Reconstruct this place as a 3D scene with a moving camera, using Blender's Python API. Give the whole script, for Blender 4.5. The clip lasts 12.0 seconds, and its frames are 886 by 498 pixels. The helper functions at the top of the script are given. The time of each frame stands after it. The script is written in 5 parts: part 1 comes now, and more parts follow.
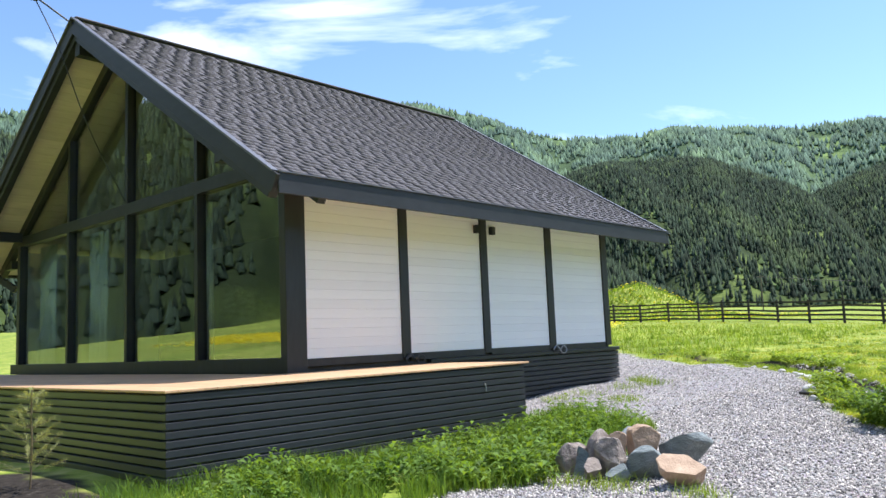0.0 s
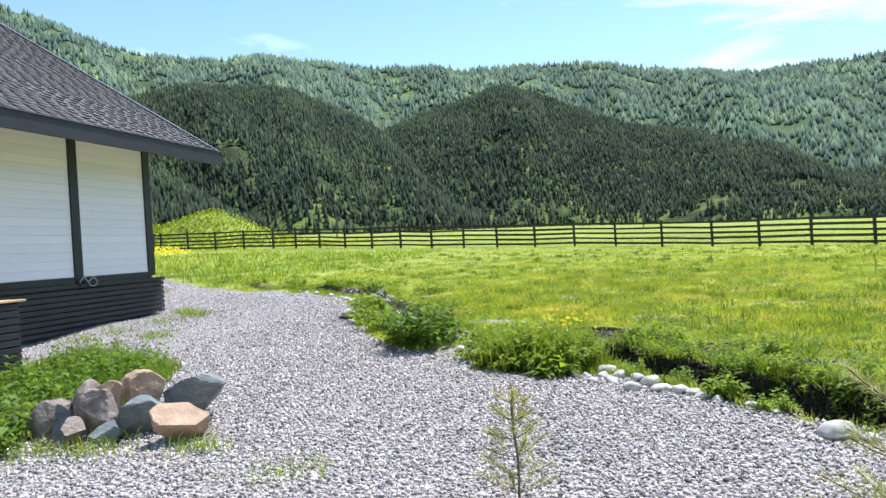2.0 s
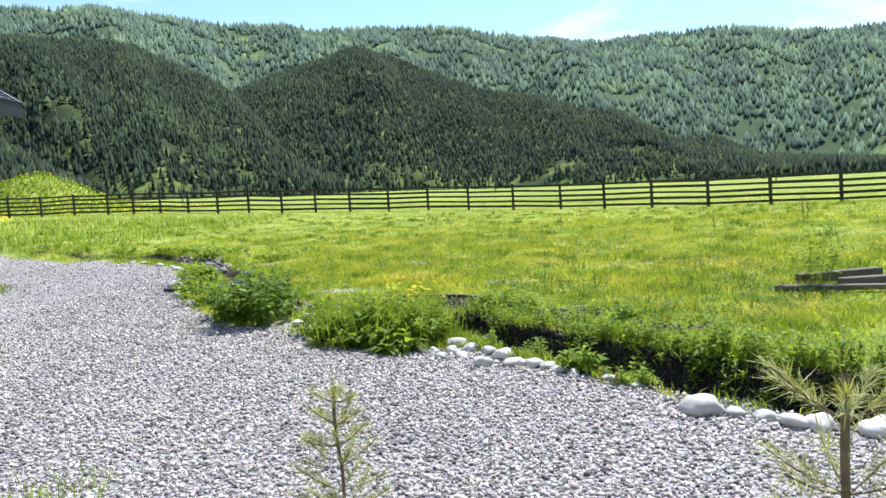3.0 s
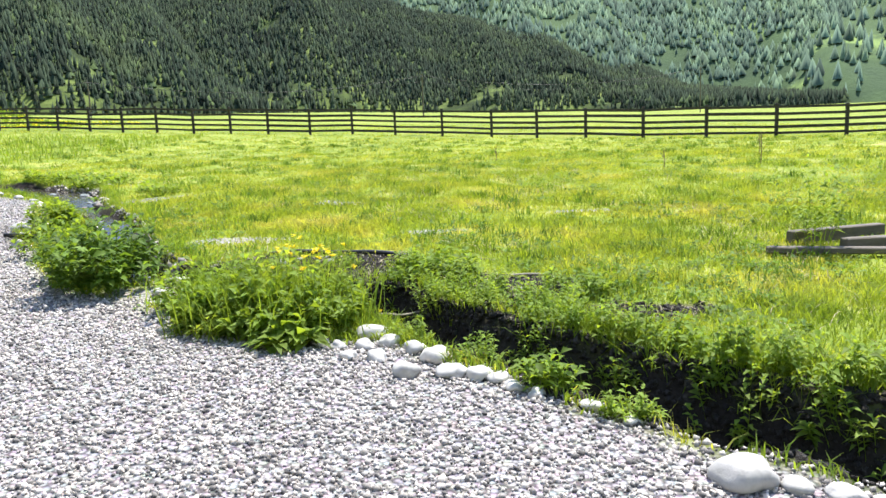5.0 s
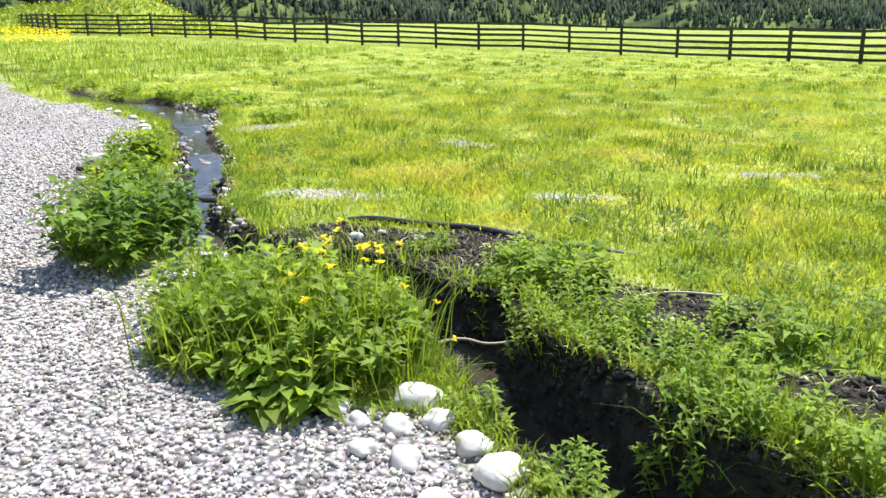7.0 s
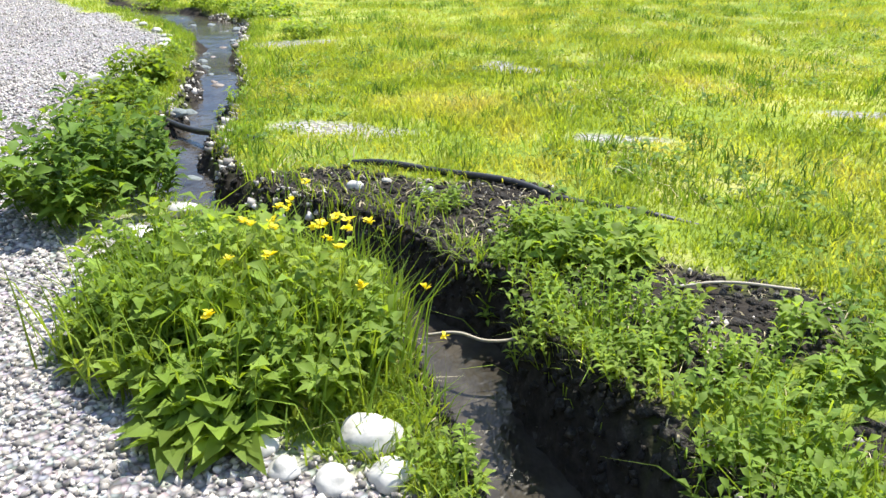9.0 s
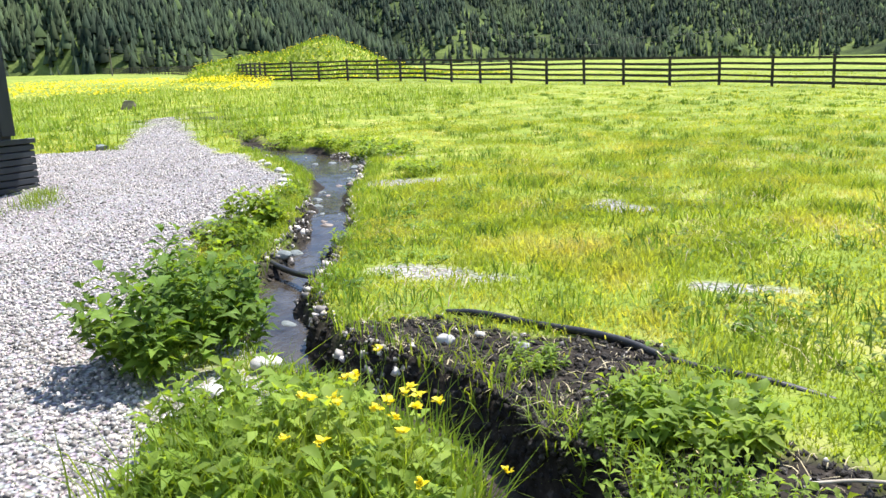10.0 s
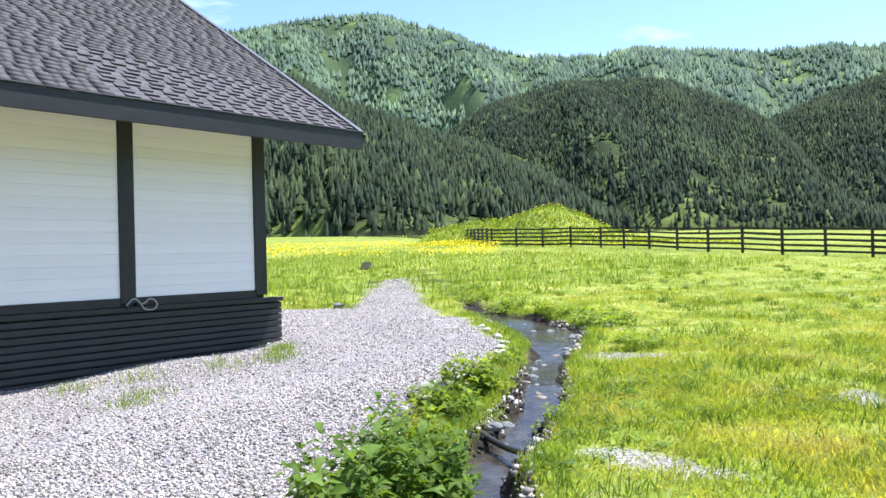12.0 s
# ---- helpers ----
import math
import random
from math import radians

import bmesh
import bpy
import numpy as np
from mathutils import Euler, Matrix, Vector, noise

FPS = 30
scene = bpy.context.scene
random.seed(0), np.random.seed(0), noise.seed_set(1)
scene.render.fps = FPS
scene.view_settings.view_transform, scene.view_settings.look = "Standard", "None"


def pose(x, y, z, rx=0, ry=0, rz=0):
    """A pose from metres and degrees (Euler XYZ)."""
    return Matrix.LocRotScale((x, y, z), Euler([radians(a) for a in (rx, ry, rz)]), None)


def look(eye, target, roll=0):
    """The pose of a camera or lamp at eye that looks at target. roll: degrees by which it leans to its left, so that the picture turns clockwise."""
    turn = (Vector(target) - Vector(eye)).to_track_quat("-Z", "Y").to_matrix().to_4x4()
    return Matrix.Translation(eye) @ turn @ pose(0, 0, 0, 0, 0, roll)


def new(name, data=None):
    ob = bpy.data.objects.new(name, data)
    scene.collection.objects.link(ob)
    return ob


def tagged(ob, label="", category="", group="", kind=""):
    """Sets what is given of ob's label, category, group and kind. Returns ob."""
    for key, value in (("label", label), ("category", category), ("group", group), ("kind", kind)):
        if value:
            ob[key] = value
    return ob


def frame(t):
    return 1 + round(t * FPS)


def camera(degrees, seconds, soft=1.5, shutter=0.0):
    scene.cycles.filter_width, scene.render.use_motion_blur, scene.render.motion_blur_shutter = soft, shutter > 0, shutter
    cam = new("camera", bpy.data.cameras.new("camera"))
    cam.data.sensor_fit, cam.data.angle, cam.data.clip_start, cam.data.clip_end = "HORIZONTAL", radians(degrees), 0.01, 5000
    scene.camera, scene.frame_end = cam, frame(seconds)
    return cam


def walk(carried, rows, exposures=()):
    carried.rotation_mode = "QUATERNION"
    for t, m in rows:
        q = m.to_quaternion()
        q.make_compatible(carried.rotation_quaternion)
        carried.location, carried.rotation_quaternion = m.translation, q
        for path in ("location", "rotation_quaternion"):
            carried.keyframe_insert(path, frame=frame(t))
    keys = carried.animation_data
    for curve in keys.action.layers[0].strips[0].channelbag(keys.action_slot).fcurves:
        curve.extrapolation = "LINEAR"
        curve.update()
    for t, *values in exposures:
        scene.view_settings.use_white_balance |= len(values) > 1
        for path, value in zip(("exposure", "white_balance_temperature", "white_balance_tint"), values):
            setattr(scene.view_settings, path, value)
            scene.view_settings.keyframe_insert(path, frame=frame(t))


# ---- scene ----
cam = camera(59.2, 12.0)
PATH = [
    (0, (9.115, -6.809, 0.963), (7.774, -5.343, 1.194), -2.4),
    (0.5, (9.109, -6.467, 0.954), (7.872, -4.903, 1.109), -2.0),
    (1, (9.212, -6.113, 0.963), (8.214, -4.383, 1.059), -2.1),
    (1.5, (9.169, -5.789, 0.93), (8.452, -3.923, 0.98), -2.7),
    (2, (9.138, -5.389, 0.923), (8.692, -3.44, 0.915), -3.5),
    (2.5, (9.209, -4.932, 0.88), (8.961, -2.948, 0.816), -3.9),
    (3, (9.17, -4.478, 0.88), (9.082, -2.484, 0.758), -3.8),
    (3.5, (9.126, -4.007, 0.92), (9.164, -2.016, 0.734), -4.0),
    (3.7, (9.132, -3.815, 0.923), (9.221, -1.829, 0.705), -4.1),
    (5.3, (9.255, -2.084, 0.967), (9.322, -0.115, 0.622), -1.7),
    (5.5, (9.291, -1.834, 1.033), (9.285, 0.133, 0.671), -1.5),
    (6, (9.273, -1.321, 1.055), (9.13, 0.632, 0.649), -1.0),
    (6.5, (9.419, -0.875, 1.032), (9.169, 1.057, 0.577), -0.9),
    (7, (9.592, -0.368, 1.049), (9.25, 1.533, 0.53), -1.1),
    (7.2, (9.595, -0.192, 1.017), (9.218, 1.695, 0.473), -1.3),
    (8.8, (9.779, 0.499, 1.042), (9.296, 2.299, 0.318), -0.7),
    (9, (9.737, 0.617, 1.058), (9.245, 2.414, 0.33), -1.0),
    (9.5, (9.746, 0.818, 1.05), (9.171, 2.626, 0.417), -1.9),
    (10, (9.784, 1.002, 1.134), (8.98, 2.785, 0.719), -2.7),
    (10.5, (9.76, 1.055, 1.16), (8.804, 2.792, 0.897), -2.2),
    (11, (9.751, 1.064, 1.162), (8.712, 2.764, 0.984), -1.8),
    (11.5, (9.752, 1.107, 1.157), (8.617, 2.751, 1.069), -1.8),
    (12, (9.773, 1.074, 1.213), (8.492, 2.61, 1.231), -1.5),
]
walk(cam, [(t, look(e, g, r)) for t, e, g, r in PATH], [(0.0, 0.86, 6050, 12), (3.0, 0.86, 6100, 11), (5.5, 1.16, 6400, 10), (9.0, 1.12, 6450, 8), (10.5, 1.10, 6250, 13), (12.0, 1.10, 6100, 13)])

# ---- sky and sun ----
SUN_EL, SUN_AZ = 63.0, 28.0          # degrees; azimuth from +y towards +x
world = bpy.data.worlds.new("sky")
scene.world = world
world.use_nodes = True
wn, wl = world.node_tree.nodes, world.node_tree.links
wn.clear()
w_out = wn.new("ShaderNodeOutputWorld")
w_bg = wn.new("ShaderNodeBackground")
w_sky = wn.new("ShaderNodeTexSky")
w_sky.sky_type = "NISHITA"
w_sky.sun_disc = False
w_sky.sun_elevation, w_sky.sun_rotation = radians(SUN_EL), radians(SUN_AZ)
w_sky.altitude, w_sky.air_density, w_sky.dust_density, w_sky.ozone_density = 900, 1.0, 0.1, 3.0
w_geo = wn.new("ShaderNodeTexCoord")
w_map = wn.new("ShaderNodeMapping")
w_map.inputs["Scale"].default_value = (1.6, 1.6, 6.5)
w_map.inputs["Location"].default_value = (0.35, 0.1, 0.2)
w_noise = wn.new("ShaderNodeTexNoise")
w_noise.inputs["Scale"].default_value = 1.7
w_noise.inputs["Detail"].default_value = 7
w_noise.inputs["Roughness"].default_value = 0.55
w_noise.inputs["Distortion"].default_value = 0.4
w_ramp = wn.new("ShaderNodeValToRGB")
w_ramp.color_ramp.elements[0].position, w_ramp.color_ramp.elements[0].color = 0.50, (0, 0, 0, 1)
w_ramp.color_ramp.elements[1].position, w_ramp.color_ramp.elements[1].color = 0.72, (0.9, 0.9, 0.9, 1)
w_mix = wn.new("ShaderNodeMix")
w_mix.data_type = "RGBA"
w_mix.inputs["B"].default_value = (7.6, 7.9, 8.3, 1)
wl.new(w_geo.outputs["Generated"], w_map.inputs["Vector"])
wl.new(w_map.outputs["Vector"], w_noise.inputs["Vector"])
wl.new(w_noise.outputs["Fac"], w_ramp.inputs["Fac"])
wl.new(w_ramp.outputs["Color"], w_mix.inputs["Factor"])
wl.new(w_sky.outputs["Color"], w_mix.inputs["A"])
wl.new(w_mix.outputs["Result"], w_bg.inputs["Color"])
w_bg.inputs["Strength"].default_value = 0.14
wl.new(w_bg.outputs["Background"], w_out.inputs["Surface"])

sun_data = bpy.data.lights.new("sun", "SUN")
sun_data.energy, sun_data.angle, sun_data.color = 4.35, radians(0.53), (1.0, 0.95, 0.86)
sun = new("sun", sun_data)
sx, sy = math.sin(radians(SUN_AZ)) * math.cos(radians(SUN_EL)), math.cos(radians(SUN_AZ)) * math.cos(radians(SUN_EL))
sun.matrix_world = look((40 * sx, 40 * sy, 40 * math.sin(radians(SUN_EL))), (0, 0, 0))


# ---- materials ----
def material(name, rough=0.6, metal=0.0):
    m = bpy.data.materials.new(name)
    m.use_nodes = True
    b = m.node_tree.nodes["Principled BSDF"]
    b.inputs["Roughness"].default_value, b.inputs["Metallic"].default_value = rough, metal
    return m, m.node_tree.nodes, m.node_tree.links, b


def ramp(nodes, links, fac, stops):
    r = nodes.new("ShaderNodeValToRGB")
    while len(r.color_ramp.elements) < len(stops):
        r.color_ramp.elements.new(0.5)
    for e, (p, c) in zip(r.color_ramp.elements, stops):
        e.position, e.color = p, (*c, 1)
    links.new(fac, r.inputs["Fac"])
    return r.outputs["Color"]


def noise_fac(nodes, links, scale, detail=4, rough=0.55, stretch=(1, 1, 1), coord="Object"):
    tc, mp, n = nodes.new("ShaderNodeTexCoord"), nodes.new("ShaderNodeMapping"), nodes.new("ShaderNodeTexNoise")
    mp.inputs["Scale"].default_value = stretch
    n.inputs["Scale"].default_value, n.inputs["Detail"].default_value, n.inputs["Roughness"].default_value = scale, detail, rough
    links.new(tc.outputs[coord], mp.inputs["Vector"])
    links.new(mp.outputs["Vector"], n.inputs["Vector"])
    return n.outputs["Fac"]


def mixed(nodes, links, fac, a, b, mode="MIX"):
    x = nodes.new("ShaderNodeMix")
    x.data_type, x.blend_type = "RGBA", mode
    for key, v in (("Factor", fac), ("A", a), ("B", b)):
        if isinstance(v, bpy.types.NodeSocket):
            links.new(v, x.inputs[key])
        elif key == "Factor":
            x.inputs[key].default_value = v
        else:
            x.inputs[key].default_value = (*v, 1)
    return x.outputs["Result"]


def bumped(nodes, links, bsdf, fac, strength, distance):
    b = nodes.new("ShaderNodeBump")
    b.inputs["Strength"].default_value, b.inputs["Distance"].default_value = strength, distance
    links.new(fac, b.inputs["Height"])
    links.new(b.outputs["Normal"], bsdf.inputs["Normal"])


def surface(name, stops, scale, rough=0.6, stretch=(1, 1, 1), bump=0.3, bump_at=0.004, fine=None, spread=0.0, by_object=0.0, metal=0.0, thin=0.0, gloss=0.5, blotch=0.35):
    """A two-scale noise surface. spread: variation by island; by_object: by object; thin: light let through leaves."""
    m, n, l, b = material(name, rough, metal)
    f = noise_fac(n, l, scale, 5, 0.6, stretch)
    col = ramp(n, l, f, stops)
    big = noise_fac(n, l, scale * 0.13, 3, 0.6)
    col = mixed(n, l, blotch, col, ramp(n, l, big, [(0.3, (0.45, 0.45, 0.45)), (0.7, (1, 1, 1))]), "MULTIPLY")
    if spread or by_object:
        src = n.new("ShaderNodeNewGeometry").outputs["Random Per Island"] if spread else n.new("ShaderNodeObjectInfo").outputs["Random"]
        k = spread or by_object
        col = mixed(n, l, 1.0, col, ramp(n, l, src, [(0.0, (1 - k, 1 - k, 1 - k)), (1.0, (1 + k, 1 + k * 0.95, 1 + k * 0.85))]), "MULTIPLY")
    l.new(col, b.inputs["Base Color"])
    b.inputs["Specular IOR Level"].default_value = gloss
    if bump:
        bumped(n, l, b, noise_fac(n, l, fine or scale * 4, 4, 0.6, stretch), bump, bump_at)
    if thin:
        t = n.new("ShaderNodeBsdfTranslucent")
        tcol = mixed(n, l, 1.0, col, (1.5, 1.35, 0.45), "MULTIPLY")
        l.new(tcol, t.inputs["Color"])
        ms = n.new("ShaderNodeMixShader")
        ms.inputs["Fac"].default_value = thin
        l.new(b.outputs["BSDF"], ms.inputs[1])
        l.new(t.outputs["BSDF"], ms.inputs[2])
        l.new(ms.outputs["Shader"], n["Material Output"].inputs["Surface"])
    return m


M_WHITE = surface("white_painted_board", [(0.2, (0.85, 0.85, 0.85)), (0.8, (0.90, 0.90, 0.90))], 3, 0.45, (1, 0.3, 6), 0.15, 0.002, by_object=0.03, blotch=0.06)
M_DARK = surface("black_stained_timber", [(0.2, (0.012, 0.013, 0.015)), (0.8, (0.03, 0.032, 0.036))], 9, 0.42, (1, 1, 0.2), 0.3, 0.002)
M_BEAM = surface("black_stained_beam", [(0.2, (0.012, 0.013, 0.015)), (0.8, (0.03, 0.032, 0.036))], 9, 0.5, (0.3, 0.3, 1), 0.3, 0.002)
M_CLAD = surface("anthracite_cladding", [(0.2, (0.017, 0.020, 0.026)), (0.8, (0.034, 0.039, 0.048))], 4, 0.34, (0.2, 0.2, 2), 0.2, 0.002, by_object=0.12)
M_SOFFIT = surface("pine_soffit", [(0.2, (0.62, 0.51, 0.39)), (0.8, (0.76, 0.66, 0.53))], 5, 0.55, (5, 0.4, 5), 0.2, 0.002, by_object=0.06)
M_DECK = surface("orange_deck_board", [(0.2, (0.52, 0.30, 0.15)), (0.8, (0.70, 0.46, 0.27))], 6, 0.6, (0.5, 5, 3), 0.3, 0.002, by_object=0.1)
M_SHINGLE = surface("bitumen_shingle", [(0.25, (0.045, 0.042, 0.050)), (0.75, (0.115, 0.105, 0.122))], 140, 0.78, bump=0.5, bump_at=0.002, fine=400, spread=0.25, gloss=0.6)
M_SHINGLE_ONE = surface("bitumen_shingle_piece", [(0.25, (0.045, 0.042, 0.050)), (0.75, (0.115, 0.105, 0.122))], 140, 0.78, bump=0.5, bump_at=0.002, fine=400, by_object=0.25, gloss=0.6)
M_METAL = surface("grey_drip_edge", [(0.3, (0.10, 0.10, 0.115)), (0.7, (0.15, 0.15, 0.17))], 6, 0.4, bump=0.1)
M_FENCE = surface("weathered_fence_wood", [(0.2, (0.022, 0.019, 0.017)), (0.8, (0.075, 0.064, 0.055))], 5, 0.8, (0.6, 0.6, 3), 0.5, 0.004, by_object=0.3)
M_CURTAIN = surface("pale_curtain", [(0.3, (0.66, 0.70, 0.68)), (0.7, (0.80, 0.83, 0.81))], 3, 0.8, (6, 1, 0.3), 0.1)
# the room's shade is put into these dark plaster and floor colours
M_ROOM_DIM = surface("dimmed_interior_plaster", [(0.3, (0.07, 0.06, 0.05)), (0.7, (0.11, 0.095, 0.08))], 2, 0.8, bump=0.1)
M_FLOORIN_DIM = surface("dimmed_interior_floor", [(0.3, (0.06, 0.045, 0.03)), (0.7, (0.10, 0.075, 0.05))], 3, 0.5, (0.4, 4, 1), 0.1)
M_RUBBER = surface("black_hose", [(0.3, (0.012, 0.012, 0.013)), (0.7, (0.03, 0.03, 0.032))], 30, 0.45, bump=0.2)
M_CABLE = surface("grey_cable", [(0.3, (0.30, 0.30, 0.30)), (0.7, (0.4, 0.4, 0.4))], 20, 0.5, bump=0)
M_WIRE = surface("dark_wire", [(0.3, (0.03, 0.03, 0.03)), (0.7, (0.05, 0.05, 0.05))], 20, 0.5, bump=0)
M_PEBBLE = surface("crushed_gravel", [(0.2, (0.25, 0.235, 0.225)), (0.5, (0.45, 0.42, 0.40)), (0.8, (0.66, 0.605, 0.57))], 30, 0.85, bump=0.4, bump_at=0.002, spread=0.78)
M_WHITESTONE = surface("white_river_stone", [(0.25, (0.36, 0.345, 0.32)), (0.45, (0.54, 0.52, 0.49)), (0.75, (0.68, 0.66, 0.63))], 9, 0.7, bump=0.4, bump_at=0.006, by_object=0.14)
M_ROCK_GREY = surface("blue_grey_rock", [(0.2, (0.10, 0.12, 0.125)), (0.55, (0.22, 0.25, 0.25)), (0.85, (0.40, 0.42, 0.40))], 6, 0.75, (1, 1, 2.5), 0.8, 0.02, fine=25)
M_ROCK_TAN = surface("tan_sandstone_rock", [(0.2, (0.34, 0.22, 0.14)), (0.6, (0.54, 0.38, 0.26)), (0.85, (0.66, 0.52, 0.40))], 5, 0.8, bump=0.8, bump_at=0.02, fine=22)
M_ROCK_BROWN = surface("brown_grey_rock", [(0.2, (0.12, 0.10, 0.09)), (0.5, (0.32, 0.26, 0.22)), (0.85, (0.52, 0.47, 0.42))], 8, 0.8, bump=0.8, bump_at=0.02, fine=25)
M_SOIL = surface("black_soil", [(0.2, (0.010, 0.008, 0.006)), (0.55, (0.034, 0.028, 0.022)), (0.75, (0.16, 0.145, 0.125))], 14, 0.9, bump=0.9, bump_at=0.03)
M_GRASS = surface("meadow_grass", [(0.30, (0.18, 0.27, 0.045)), (0.48, (0.30, 0.38, 0.065)), (0.60, (0.41, 0.44, 0.11)), (0.72, (0.52, 0.48, 0.20))], 0.9, 0.7, bump=0, spread=0.3, thin=0.55, gloss=0.15)
M_WEED = surface("leafy_weed", [(0.25, (0.15, 0.25, 0.038)), (0.5, (0.23, 0.34, 0.055)), (0.8, (0.34, 0.43, 0.085))], 2.0, 0.6, bump=0, spread=0.35, thin=0.5, gloss=0.2)
# darker copy of leafy_weed: deeper green, with part shade by the deck put in
M_DEEPWEED = surface("deep_green_weed_part_shade", [(0.25, (0.085, 0.165, 0.030)), (0.5, (0.14, 0.24, 0.042)), (0.8, (0.23, 0.33, 0.070))], 2.0, 0.6, bump=0, spread=0.4, thin=0.45, gloss=0.2)
M_YELLOW = surface("yellow_petal", [(0.3, (0.72, 0.60, 0.01)), (0.7, (0.85, 0.74, 0.02))], 9, 0.6, bump=0, spread=0.15, thin=0.3)
M_DRY = surface("dry_straw", [(0.3, (0.34, 0.28, 0.16)), (0.7, (0.50, 0.44, 0.28))], 4, 0.8, bump=0, spread=0.3)
M_NEEDLE = surface("young_pine_needle", [(0.3, (0.30, 0.34, 0.11)), (0.7, (0.46, 0.47, 0.20))], 6, 0.6, bump=0, spread=0.3, thin=0.25)
M_BARK = surface("young_pine_bark", [(0.3, (0.14, 0.10, 0.06)), (0.7, (0.24, 0.18, 0.11))], 20, 0.85, bump=0.5)
M_FOREST = surface("conifer_forest", [(0.3, (0.021, 0.035, 0.025)), (0.5, (0.034, 0.052, 0.032)), (0.72, (0.062, 0.088, 0.040))], 0.02, 0.9, bump=0, spread=0.6, gloss=0.1)
M_GROVE = surface("broadleaf_grove", [(0.3, (0.042, 0.068, 0.030)), (0.6, (0.070, 0.105, 0.038)), (0.8, (0.11, 0.15, 0.05))], 0.03, 0.9, bump=0, spread=0.4, gloss=0.1)
# far forest green made paler and bluer: distance haze put into the colour
M_FAR_HAZED = surface("far_mixed_forest_hazed", [(0.3, (0.065, 0.105, 0.085)), (0.5, (0.10, 0.155, 0.11)), (0.75, (0.17, 0.25, 0.13))], 0.012, 0.9, bump=0, spread=0.45, gloss=0.1)
M_SLOPE = surface("mountain_slope", [(0.38, (0.03, 0.045, 0.018)), (0.50, (0.07, 0.10, 0.03)), (0.60, (0.16, 0.21, 0.055)), (0.85, (0.22, 0.26, 0.08))], 0.02, 0.95, bump=0.6, bump_at=1.5, fine=0.3, gloss=0.1)
# far slope paler than mountain_slope: aerial haze is in its colour
M_FARSLOPE_HAZED = surface("far_mountain_slope_hazed", [(0.36, (0.06, 0.095, 0.05)), (0.56, (0.09, 0.14, 0.06)), (0.66, (0.22, 0.31, 0.10)), (0.85, (0.28, 0.36, 0.13))], 0.009, 0.95, bump=0.6, bump_at=2.0, fine=0.2, gloss=0.1)
M_TIMBER = surface("weathered_timber", [(0.2, (0.09, 0.075, 0.06)), (0.8, (0.22, 0.185, 0.15))], 6, 0.85, (1, 1, 3), 0.5, 0.004)
M_STICK = surface("bleached_stick", [(0.3, (0.40, 0.34, 0.26)), (0.7, (0.58, 0.52, 0.42))], 20, 0.8, bump=0.3)

# glass of the gable
M_GLASS, gn, gl, gb = material("window_glass", 0.0)
gn.remove(gb)
g_gloss, g_tr, g_ms = gn.new("ShaderNodeBsdfGlossy"), gn.new("ShaderNodeBsdfTransparent"), gn.new("ShaderNodeMixShader")
g_gloss.inputs["Roughness"].default_value = 0.01
g_tr.inputs["Color"].default_value = (0.86, 0.92, 0.90, 1)
g_ms.inputs["Fac"].default_value = 0.26
gl.new(g_tr.outputs["BSDF"], g_ms.inputs[1])
gl.new(g_gloss.outputs["BSDF"], g_ms.inputs[2])
gl.new(g_ms.outputs["Shader"], gn["Material Output"].inputs["Surface"])

# running water over dark stones
M_WATER, an, al, ab = material("stream_water", 0.16)
al.new(ramp(an, al, noise_fac(an, al, 5, 4), [(0.3, (0.022, 0.018, 0.014)), (0.7, (0.075, 0.065, 0.052))]), ab.inputs["Base Color"])
ab.inputs["Specular IOR Level"].default_value = 0.35
bumped(an, al, ab, noise_fac(an, al, 9, 3, 0.6, (1, 0.6, 1)), 0.5, 0.03)

# the ground: grass floor, gravel, bare soil, yellow flowers, by masks on the mesh
M_GROUND, n, l, b = material("ground_earth", 0.95)
b.inputs["Specular IOR Level"].default_value = 0.15
a_gr, a_so = n.new("ShaderNodeAttribute"), n.new("ShaderNodeAttribute")
a_gr.attribute_name, a_so.attribute_name = "gravel", "soil"
grass_a = ramp(n, l, noise_fac(n, l, 1.6, 6, 0.65), [(0.3, (0.13, 0.19, 0.03)), (0.5, (0.23, 0.29, 0.045)), (0.68, (0.40, 0.38, 0.14))])
grass_b = ramp(n, l, noise_fac(n, l, 0.09, 3), [(0.35, (0.72, 0.8, 0.7)), (0.65, (1.15, 1.1, 1.0))])
grass_c = mixed(n, l, 1.0, grass_a, grass_b, "MULTIPLY")
vor = n.new("ShaderNodeTexVoronoi")
vor.inputs["Scale"].default_value = 34
tc = n.new("ShaderNodeTexCoord")
l.new(tc.outputs["Object"], vor.inputs["Vector"])
stone = mixed(n, l, 0.8, ramp(n, l, noise_fac(n, l, 0.5, 3), [(0.3, (0.44, 0.42, 0.425)), (0.7, (0.56, 0.535, 0.53))]), mixed(n, l, 0.82, vor.outputs["Color"], (0.75, 0.73, 0.74)), "MULTIPLY")
# shade in the gaps between stones, drawn into the colour by cell distance
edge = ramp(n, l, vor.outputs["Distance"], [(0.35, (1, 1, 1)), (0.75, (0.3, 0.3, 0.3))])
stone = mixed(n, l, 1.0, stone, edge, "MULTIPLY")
soil = ramp(n, l, noise_fac(n, l, 12, 5, 0.7), [(0.3, (0.012, 0.010, 0.008)), (0.6, (0.04, 0.033, 0.027)), (0.85, (0.17, 0.155, 0.14))])
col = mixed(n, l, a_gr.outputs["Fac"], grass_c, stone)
col = mixed(n, l, a_so.outputs["Fac"], col, soil)
l.new(col, b.inputs["Base Color"])
